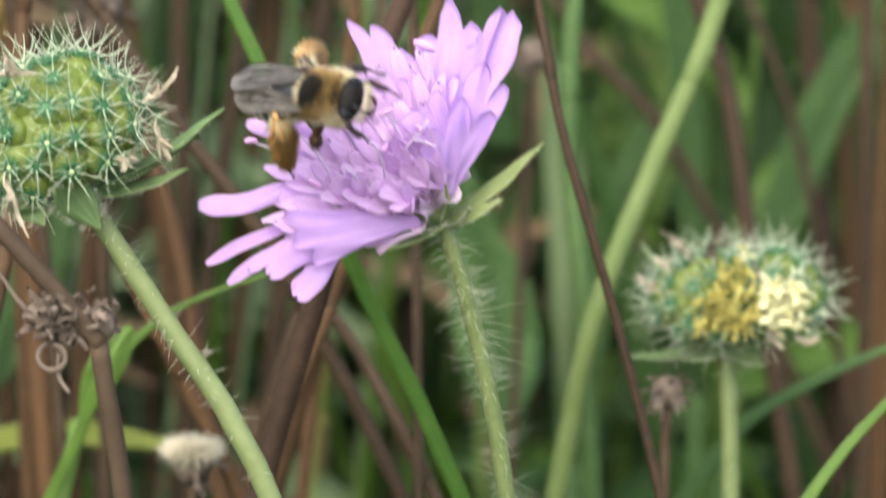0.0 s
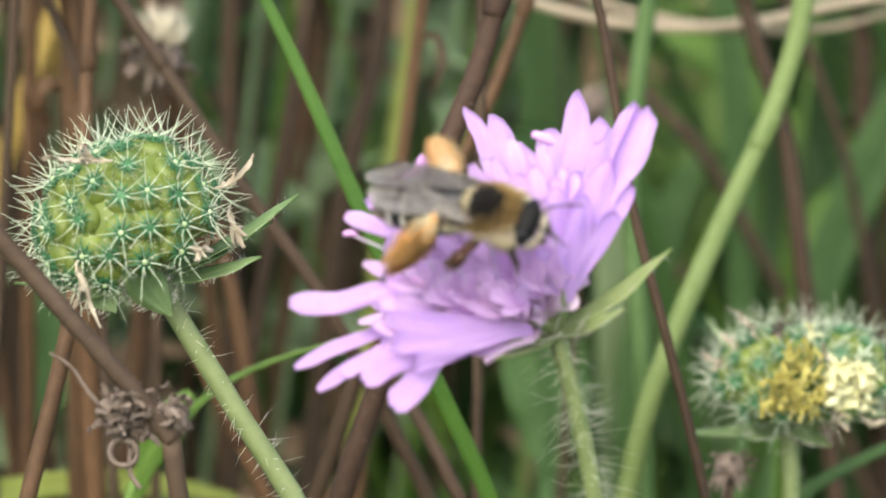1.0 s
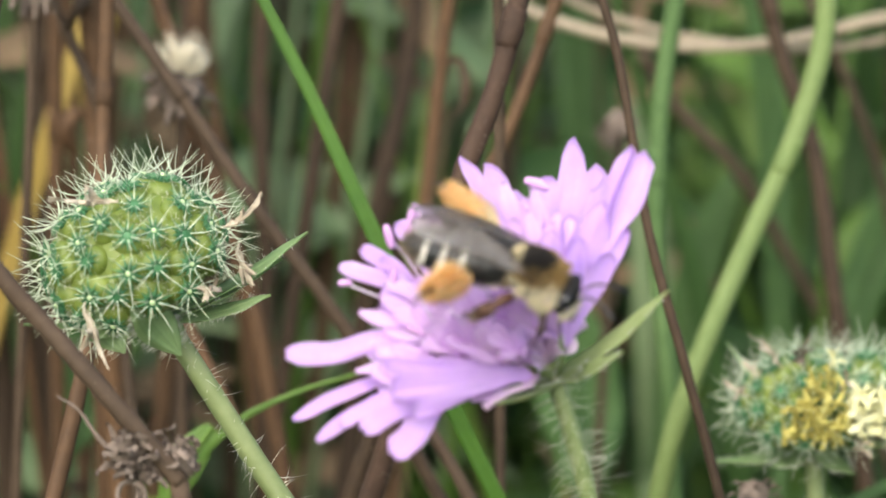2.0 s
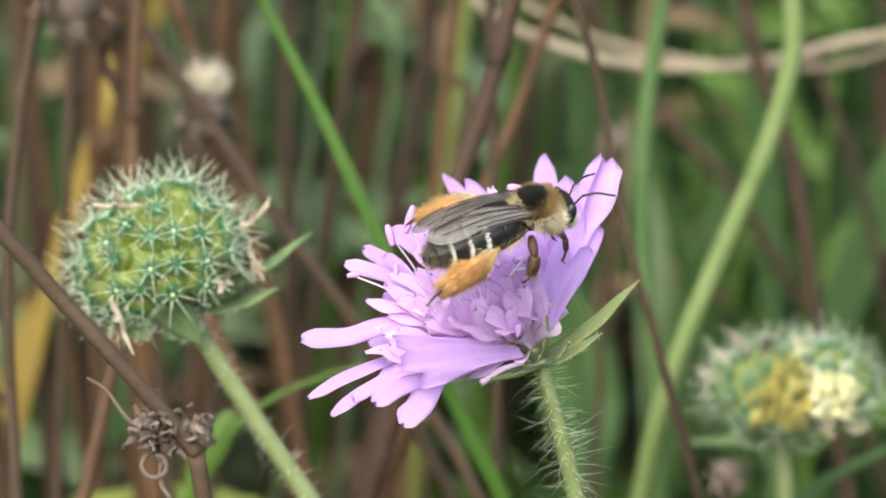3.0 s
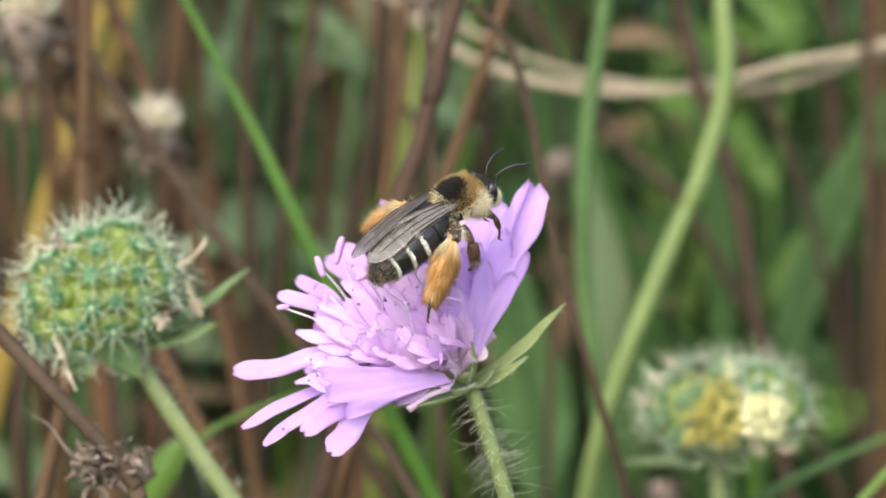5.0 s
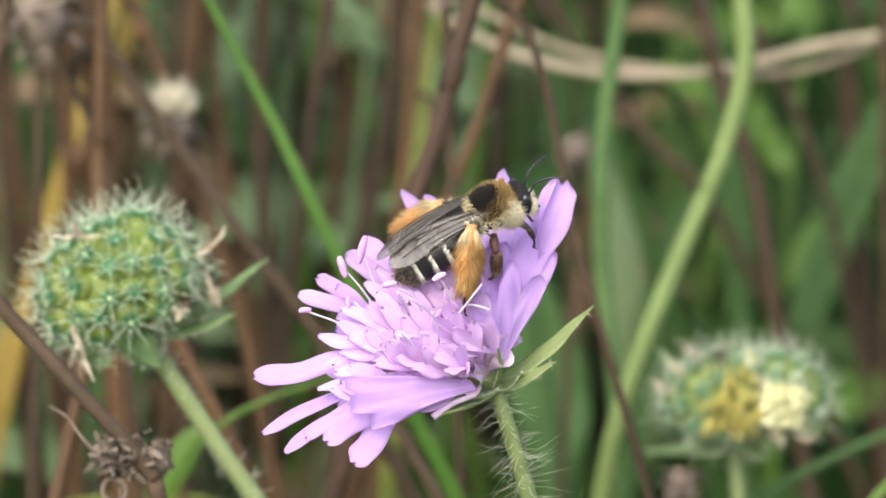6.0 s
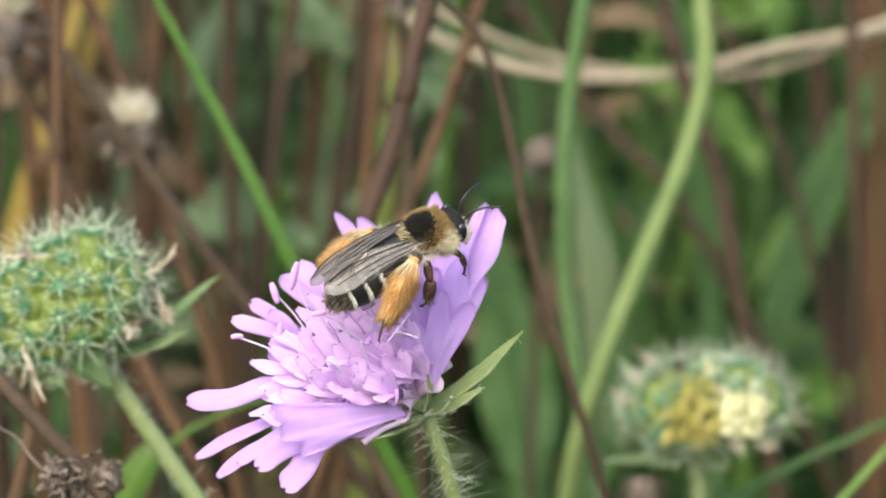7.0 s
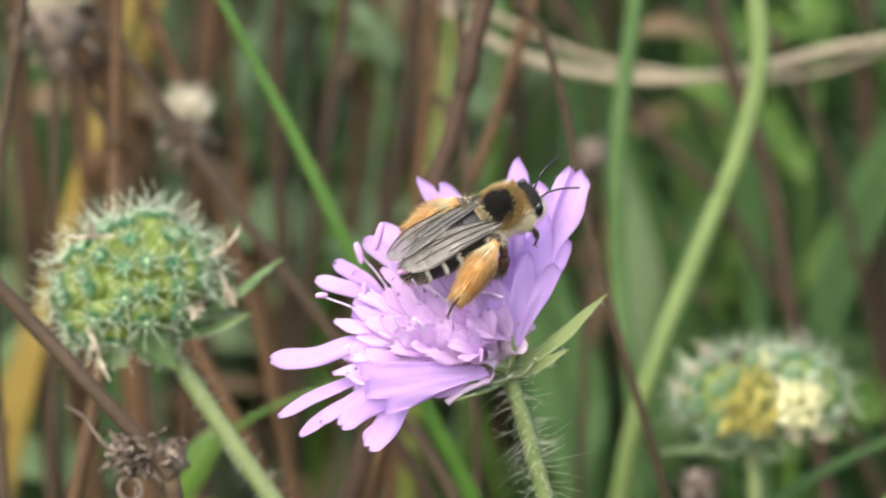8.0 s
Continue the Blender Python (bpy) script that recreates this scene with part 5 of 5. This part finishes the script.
grass_blade(M_BLADE, 1.2, [(78.1, 327.9, 381.7), (38.1, 320.1, 337.6), (34.7, 319.5, 333.9), (31.3, 318.7, 329.3), (-30.1, 321.7, 164.7), (-56.4, 323.7, -2.0)])
grass_blade(M_LEAF, 1.5, [(70.1, 351.8, 350.2), (43.0, 349.6, 337.6), (36.9, 349.1, 334.8), (30.3, 348.4, 331.0), (24.0, 348.0, 323.0), (-39.3, 351.0, 161.5), (-66.5, 353.0, -2.0)])
dead_stem(M_STALK, 0.8, [(-43.9, 444.4, 443.6), (17.1, 430.7, 365.6), (22.2, 429.5, 359.1), (28.0, 428.6, 353.7), (33.3, 429.2, 345.8), (89.4, 432.2, 172.9), (113.5, 434.2, -2.0)])
broad_leaf(M_LEAF, 6, [(62.0, 438.0, 372.0), (52.0, 436.0, 356.0), (45.0, 434.0, 338.0), (40.0, 432.0, 318.0), (30.0, 434.0, 160.0), (26.0, 436.0, -2.0)])
broad_leaf(M_GLAUCOUS, 5, [(18.0, 452.0, 358.0), (20.0, 450.0, 346.0), (21.0, 448.0, 334.0), (21.0, 446.0, 312.0), (20.0, 448.0, 160.0), (19.0, 450.0, -2.0)])
broad_leaf(M_LEAF, 5, [(31.0, 446.0, 352.0), (27.0, 444.0, 342.0), (24.0, 442.0, 328.0), (22.0, 440.0, 308.0), (18.0, 442.0, 160.0), (16.0, 444.0, -2.0)])
broad_leaf(M_LEAF, 6, [(4.0, 436.0, 350.0), (8.0, 434.0, 338.0), (11.0, 432.0, 324.0), (13.0, 430.0, 306.0), (16.0, 432.0, 160.0), (17.0, 434.0, -2.0)])
broad_leaf(M_LEAF, 4, [(28.0, 440.0, 384.0), (33.0, 438.0, 362.0), (35.0, 436.0, 340.0), (36.0, 434.0, 318.0), (38.0, 436.0, 160.0), (39.0, 438.0, -2.0)])
dead_stem(M_DARK, 0.8, [(46.0, 408.0, 470.0), (48.5, 402.0, 385.0), (49.4, 401.0, 365.0), (50.0, 400.0, 340.0), (52.0, 402.0, 170.0), (53.0, 404.0, -2.0)])
dead_stem(M_RUST, 0.9, [(57.0, 418.0, 470.0), (55.8, 412.0, 385.0), (55.6, 411.0, 365.0), (55.0, 410.0, 340.0), (53.0, 412.0, 170.0), (52.0, 414.0, -2.0)])
dead_stem(M_STALK, 0.6, [(10.0, 428.0, 410.0), (26.0, 424.0, 388.0), (34.0, 422.0, 376.0), (42.0, 420.0, 360.0), (50.0, 420.0, 330.0), (70.0, 422.0, 160.0), (78.0, 424.0, -2.0)])
broad_leaf(M_LEAF, 18, [(57.7, 483.7, 320.5), (47.8, 482.9, 316.5), (38.6, 482.1, 311.6), (30.3, 481.4, 307.6), (-30.0, 484.4, 153.8), (-55.8, 486.4, -2.0)])
broad_leaf(M_BLADE, 11, [(40.5, 492.0, 368.0), (37.1, 490.0, 356.6), (33.7, 487.1, 340.2), (32.8, 484.2, 323.9), (28.5, 487.2, 162.0), (26.6, 489.2, -2.0)])
broad_leaf(M_LEAF, 9, [(12.0, 481.8, 367.6), (14.0, 479.8, 356.3), (15.9, 477.0, 340.3), (16.7, 473.9, 322.7), (20.0, 476.9, 161.3), (21.5, 478.9, -2.0)])
broad_leaf(M_LEAF, 13, [(55.2, 512.0, 365.9), (52.5, 509.9, 354.0), (51.6, 506.9, 337.0), (52.4, 503.9, 320.0), (56.0, 506.9, 160.0), (57.6, 508.9, -2.0)])
broad_leaf(M_LEAF, 10, [(-59.1, 451.9, 371.0), (-60.6, 449.5, 357.4), (-59.2, 446.6, 340.9), (-56.9, 443.7, 324.4), (-46.1, 446.7, 162.2), (-41.5, 448.7, -2.0)])
broad_leaf(M_LEAF, 9, [(-43.3, 398.1, 353.4), (-41.9, 396.4, 344.1), (-44.0, 394.8, 334.7), (-46.8, 392.9, 324.0), (-67.1, 395.9, 162.0), (-75.9, 397.9, -2.0)])
broad_leaf(M_BLADE, 3.4, [(-29.0, 336.9, 340.7), (-31.3, 336.3, 337.2), (-33.7, 337.4, 331.9), (-70.8, 340.4, 166.0), (-86.7, 342.4, -2.0)])
broad_leaf(M_LEAF, 10, [(6.5, 406.2, 342.1), (8.5, 404.8, 333.8), (9.9, 403.3, 325.6), (9.8, 402.1, 318.8), (9.6, 405.1, 159.4), (9.4, 407.1, -2.0)])
dry_runner(M_STRAW, 0.66, [(-66.9, 412.0, 432.6), (-7.3, 402.8, 380.1), (-2.4, 402.0, 375.8), (3.9, 401.5, 372.8), (10.1, 401.2, 371.1), (20.5, 401.0, 370.1), (30.8, 401.2, 371.1), (39.7, 401.6, 373.5), (48.0, 401.9, 375.0), (61.7, 402.7, 379.7), (82.7, 406.5, 389.6)])
dry_runner(M_STRAW, 0.42, [(-65.7, 409.0, 403.8), (-10.1, 405.1, 381.6), (-0.3, 404.4, 377.7), (10.2, 403.6, 373.1), (20.6, 403.2, 370.8), (31.0, 403.0, 369.9), (40.0, 403.2, 370.9), (49.6, 403.8, 374.2), (62.2, 405.2, 376.8)])
# more dead plants further back
def thicket(count, area, seed, slant=0.25, thick=1.0, span=(-90, -6)):
    """Dead stems whose upper parts stay within the span."""
    rnd = random.Random(seed)
    for _ in range(count):
        x, y = rnd.uniform(area[0], area[1]), rnd.uniform(area[2], area[3])
        lean = rnd.uniform(-slant, slant)
        h = rnd.uniform(440, 560)
        top = x + lean * h * 0.72
        if not span[0] <= top <= span[1]:
            lean = (rnd.uniform(*span) - x) / (h * 0.72)
        line = [(x + lean * h + rnd.uniform(-6, 6), y + 12, h), (x + lean * h * 0.72 + rnd.uniform(-3, 3), y + 6, h * 0.72), (x + lean * h * 0.4, y, h * 0.4), (x, y, -2)]
        dead_stem(rnd.choice((M_RUST, M_DARK, M_RUST, M_DARK, M_STALK)), thick * rnd.uniform(0.8, 1.4), line, leaves=rnd.choice((0, 1, 1, 2, 3)))


thicket(8, (-60, 6, 348, 410), 11, 0.25, 1.0, (-62, -4))
thicket(6, (-70, 0, 370, 480), 29, 0.6)
thicket(10, (-60, 10, 335, 430), 31, 0.4, 0.55)
thicket(5, (46, 90, 400, 520), 32, 0.25, 0.7, (48, 90))
thicket(6, (-75, 12, 410, 560), 13)
thicket(5, (62, 110, 430, 620), 12, 0.25, 1.0, (64, 130))
withered_head((-33.7, 360.6, 369.4), 3.7, 6)
withered_head((-46.8, 352.3, 382.0), 4.8, -8)
withered_head((-23.2, 332.8, 329.4), 3.0, 3, True, True)
withered_head((20.3, 334.1, 336.5), 2.4, 3, False)
withered_head((-4.3, 340.9, 386.8), 2.6, 10)
withered_head((11.4, 389.7, 363.3), 2.6, -6, False)


# ---- the meadow behind and around: grass and leaves nobody could count ----
def meadow(name, mat, label, count, centre, reach, tall, wide, seed, lean=0.35, clear=410):
    """Blades strewn round a centre, thinning out towards the edge; the space before and around the camera stays clear."""
    rnd = random.Random(seed)
    vs, fs, uv = [], [], []
    made = 0
    while made < count:
        r, b = reach * math.sqrt(rnd.random()) * rnd.uniform(0.75, 1.15), rnd.uniform(0, 6.283)
        x, y = centre[0] + r * math.cos(b), centre[1] + r * math.sin(b)
        if abs(x) < 110 + 0.12 * abs(y) and -500 < y < clear:
            continue
        made += 1
        L, w = tall * rnd.uniform(0.55, 1.1), wide * rnd.uniform(0.6, 1.3)
        a = rnd.uniform(0, 6.283)
        bend = L * lean * rnd.uniform(0.1, 1.0)
        side = V(math.cos(a), math.sin(a), 0)
        way = V(math.cos(a + 1.2), math.sin(a + 1.2), 0)
        o = len(vs)
        n = 7
        for i in range(n + 1):
            t = i / n
            p = V(x, y, -8) + way * (bend * t * t) + V(0, 0, L * (t - 0.18 * lean * t * t))
            h = side * (w * 0.5 * (1 - t ** 2.2) + 0.05)
            vs += [p - h, p + way * (w * 0.12), p + h]
            uv += [(t, -1), (t, 0), (t, 1)]
        for i in range(n):
            k = o + 3 * i
            fs += [(k, k + 1, k + 4, k + 3), (k + 1, k + 2, k + 5, k + 4)]
    tagged(part(name, (vs, fs, uv), mat), label, "grass", kind="stuff")


meadow("meadow_grass", M_BLADE, "dense green meadow grass", 3400, (0, 760), 420, 430, 5.0, 1, 0.35, 480)
meadow("meadow_leaves", M_LEAF, "dark green broad meadow leaves", 2200, (0, 800), 440, 400, 14.0, 2, 0.35, 440)
meadow("meadow_dry_grass", M_YELLOW, "dry yellow meadow grass", 300, (0, 760), 380, 400, 4.0, 3, 0.35, 560)
meadow("meadow_dead_stems", M_DARK, "dark dead meadow stems", 420, (-130, 600), 180, 470, 2.6, 4, 0.25)
meadow("far_grass", M_BLADE, "distant green meadow grass", 9000, (0, 1500), 4200, 440, 13.0, 5, 0.35, 1000)
meadow("far_leaves", M_LEAF, "distant dark green meadow leaves", 6000, (0, 1500), 4000, 380, 22.0, 7, 0.5, 1000)
meadow("near_grass", M_LEAF, "low green grass around the flowers", 2600, (0, 100), 700, 190, 5.0, 6, 0.5, 430)


def undergrowth(name, mat, label, count, area, leaf, seed):
    """Leafy stalks: each a thin stalk from the ground with leaves of its own along the upper part, hanging every way."""
    rnd = random.Random(seed)
    vs, fs, uv = [], [], []
    for _ in range(count):
        x, y = rnd.uniform(area[0], area[1]), rnd.uniform(area[2], area[3])
        h, lean = rnd.uniform(330, 480), V(rnd.uniform(-0.12, 0.12), rnd.uniform(-0.05, 0.08), 1)
        foot = V(x, y, -6)
        pieces = [tube([foot, foot + lean * h], 0.5, 4, 4)]
        for _ in range(rnd.randrange(6, 12)):
            p = foot + lean * (h * rnd.uniform(0.6, 1.0))
            a, rise, L = rnd.uniform(0, 6.283), rnd.uniform(-0.7, 0.9), leaf * rnd.uniform(0.5, 1.2)
            d = V(math.cos(a), math.sin(a) * 0.5, rise).normalized()
            w = L * rnd.uniform(0.16, 0.34)
            pieces.append(strip([p, p + d * L * 0.5 + V(0, 0, L * 0.08), p + d * L + V(0, 0, -L * 0.12)], lambda t: w * max(0.05, math.sin(math.pi * min(1, 0.08 + 0.9 * t))), (rnd.uniform(-0.5, 0.5), -0.6, 0.7), 0.2, 0.15, 6, 2))
        for v, f, u in pieces:
            o = len(vs)
            vs += v
            fs += [tuple(i + o for i in q) for q in f]
            uv += u
    tagged(part(name, (vs, fs, uv), mat), label, "leaves", kind="stuff")


undergrowth("pale_undergrowth", M_GLAUCOUS, "pale greyish green leaves among the stems", 46, (-85, 14, 430, 640), 26, 41)
undergrowth("glaucous_undergrowth", M_GLAUCOUS, "greyish green leaves behind the dead stems", 26, (-88, -22, 430, 600), 24, 45)
undergrowth("green_undergrowth", M_BLADE, "mid green leaves behind the flower", 20, (0, 52, 440, 600), 30, 44)
undergrowth("withered_undergrowth", M_LITTER, "withered brown leaves among the dead stems", 40, (-95, 15, 430, 620), 20, 42)
undergrowth("dark_undergrowth", M_LEAF, "dark green leaves in the shade of the meadow", 60, (-95, 95, 430, 640), 34, 43)


def motions():
    walk(FLOWER, [
        (0, pose(-0.00240, 0.30232, 0.35568, 5.29, -0.09, -3.39)),
        (0.5, pose(-0.00159, 0.28889, 0.35625, 5.01, 1.47, -5.67)),
        (1, pose(-0.00107, 0.28003, 0.35821, 0.49, 0.68, -4.47)),
        (1.5, pose(-0.00225, 0.28329, 0.35785, -1.84, -2.08, -1.07)),
        (2, pose(-0.00162, 0.27982, 0.35766, -2.62, -0.09, -3.04)),
        (2.2, pose(-0.00187, 0.27937, 0.35746, -2.76, 0.19, -3.14)),
        (3.3, pose(-0.00054, 0.27733, 0.35790, -8.21, 0.43, 3.71)),
        (3.5, pose(-0.00047, 0.27622, 0.35990, -7.01, -1.77, -2.86)),
        (4, pose(-0.00020, 0.27414, 0.35970, -4.72, -0.59, -0.22)),
        (4.5, pose(-0.00085, 0.27511, 0.35912, -8.04, -1.37, -0.95)),
        (5.8, pose(0.00067, 0.27258, 0.35922, -1.45, -0.53, -0.54)),
        (6, pose(-0.00016, 0.27083, 0.35922, -1.50, -0.42, 0.39)),
        (6.5, pose(-0.00067, 0.27341, 0.35838, 0.97, 0.40, -0.53)),
        (7, pose(-0.00150, 0.27499, 0.35804, 0.00, 0.00, 0.00)),
        (7.5, pose(-0.00126, 0.27595, 0.35862, -0.04, 0.40, -1.23)),
        (8, pose(-0.00017, 0.27420, 0.35930, -0.25, 0.57, -0.09)),
    ])
    walk(BEE, [
        (0, pose(-0.01244, 0.28757, 0.36677, 67.7, -3.3, -48.3)),
        (0.5, pose(-0.00998, 0.27524, 0.36358, 60.1, 25.4, -45.1)),
        (1, pose(-0.00689, 0.26893, 0.36832, 49.3, 3.0, -28.6)),
        (1.5, pose(-0.00588, 0.26895, 0.36931, 23.6, 5.2, -20.4)),
        (2, pose(-0.00391, 0.26896, 0.36688, 25.6, 18.2, -11.2)),
        (2.2, pose(-0.00562, 0.26802, 0.36859, 34.0, -6.2, -14.3)),
        (3.3, pose(-0.00106, 0.26997, 0.37282, 13.8, -14.0, 29.6)),
        (3.5, pose(-0.00140, 0.26939, 0.37430, 6.4, -7.0, 24.0)),
        (4, pose(0.00031, 0.26940, 0.37434, 11.2, 10.1, 17.1)),
        (4.5, pose(-0.00160, 0.26981, 0.37537, 13.1, -10.5, 30.7)),
        (5.8, pose(-0.00089, 0.26939, 0.37484, 30.5, -40.2, 8.7)),
        (6, pose(-0.00057, 0.26943, 0.37415, 27.4, -31.0, 7.7)),
        (6.5, pose(-0.00231, 0.26858, 0.37382, 34.1, -40.4, 6.6)),
        (7, pose(-0.00145, 0.26874, 0.37376, 32.1, -28.0, 15.4)),
        (7.5, pose(-0.00184, 0.26912, 0.37267, 39.7, -25.5, 5.0)),
        (8, pose(-0.00077, 0.26914, 0.37350, 48.4, -27.7, 12.6)),
    ])
    # the tall petals bend under the bee
    for f in TALL:
        walk(f, [(t, pose(0, 0, 0, 0, a, 0)) for t, a in ((0, -2), (0.5, -1.5), (1, -0.5), (1.5, -4.5), (2, 0.5), (2.2, 0.5), (3.5, 0), (4, 3), (4.5, 1), (6, 0.5), (8, 0))])
    # the hind legs: knee and way of the shank, in the bee's space
    for side, limb, rows in (
        (-1, RIGHT_LEG, ((0, (-3.21, -1.95, 1.12), (-2.41, -2.41, -4.06)), (0.5, (-3.50, -2.08, 0.68), (-2.72, -2.14, -4.02)), (1, (-3.18, -1.79, 1.22), (-3.46, -2.46, -3.17)), (1.5, (-3.69, -2.50, -0.43), (0.17, -5.19, 1.05)), (2, (-4.18, -1.22, -0.77), (-1.50, -4.95, 1.13)), (2.2, (-4.12, -1.50, -0.45), (-1.39, -4.80, 1.77)), (3.3, (-3.95, -2.04, -1.06), (-3.96, 0.11, -3.52)), (3.5, (-3.53, -2.73, -1.09), (-2.68, -0.18, -4.57)), (4, (-3.63, -2.16, -1.99), (-1.86, -0.96, -4.87)), (4.5, (-3.42, -2.76, -1.49), (-3.30, -0.22, -4.14)), (5.8, (-1.69, -2.84, 1.32), (-3.93, -2.47, -2.57)), (6, (-2.13, -2.46, 1.50), (-3.26, -2.64, -3.24)), (6.5, (-1.83, -2.89, 1.24), (-3.57, -3.73, -1.20)), (7, (-2.01, -2.75, 1.31), (-4.40, -1.84, -2.32)), (7.5, (-2.14, -3.03, 0.98), (-3.79, -3.58, 0.98)), (8, (-1.93, -2.82, 1.28), (-4.74, -1.82, -1.50)))),
        (1, LEFT_LEG, ((0, (-2.44, 2.69, 1.18), (-3.03, 1.41, -4.11)), (0.5, (-3.48, 2.13, 0.66), (-3.71, 2.86, -2.47)), (1, (-3.48, 1.79, 0.89), (-3.36, 3.50, -2.13)), (1.5, (-3.46, 1.34, 1.08), (-4.26, 3.13, -0.36)), (2, (-3.48, 1.85, 0.86), (-4.37, 2.97, -0.40)), (2.2, (-3.38, 1.83, 1.00), (-4.06, 3.33, -0.71)), (3.3, (-3.23, 2.71, 0.39), (-3.85, 2.65, -2.51)), (3.5, (-3.27, 2.25, 0.85), (-4.77, 1.64, -1.64)), (4, (-3.49, 2.08, 0.68), (-3.05, 3.98, -1.72)), (4.5, (-3.01, 3.09, 0.03), (-1.90, 3.93, -3.00)), (5.8, (-3.07, 2.48, 0.87), (-3.24, 3.53, -2.26)), (6, (-3.05, 2.40, 0.96), (-4.10, 2.63, -2.09)), (6.5, (-3.24, 2.36, 0.78), (-4.00, 2.79, -2.08)), (7, (-3.25, 2.65, 0.45), (-4.17, 1.97, -2.61)), (7.5, (-2.91, 2.74, 0.76), (-5.30, -0.10, 0.12)), (8, (-2.77, 1.85, 1.51), (-4.11, 1.47, -3.00)))),
    ):
        hip, knee = HIND[side]
        walk(limb[0], [(t, Matrix.Translation(hip * MM) @ (knee - hip).rotation_difference(V(k) - hip).to_matrix().to_4x4()) for t, k, w in rows])
        walk(limb[1], [(t, Matrix.Translation(V(k) * MM) @ SHANK.rotation_difference(V(w)).to_matrix().to_4x4()) for t, k, w in rows])
    hip = MIDDLE_LEG.matrix_basis.copy()
    walk(MIDDLE_LEG, [(t, hip @ V(-2.0, -2.3, -1.9).rotation_difference(V(w)).to_matrix().to_4x4()) for t, w in ((0, (-2, -2.3, -1.9)), (2.2, (-2, -2.3, -1.9)), (3.5, (0, -2.2, -3.2)), (4.5, (-0.2, -2.2, -3.2)), (6, (-1.3, -2.4, -2.3)), (8, (-1.3, -2.4, -2.3)))])


motions()
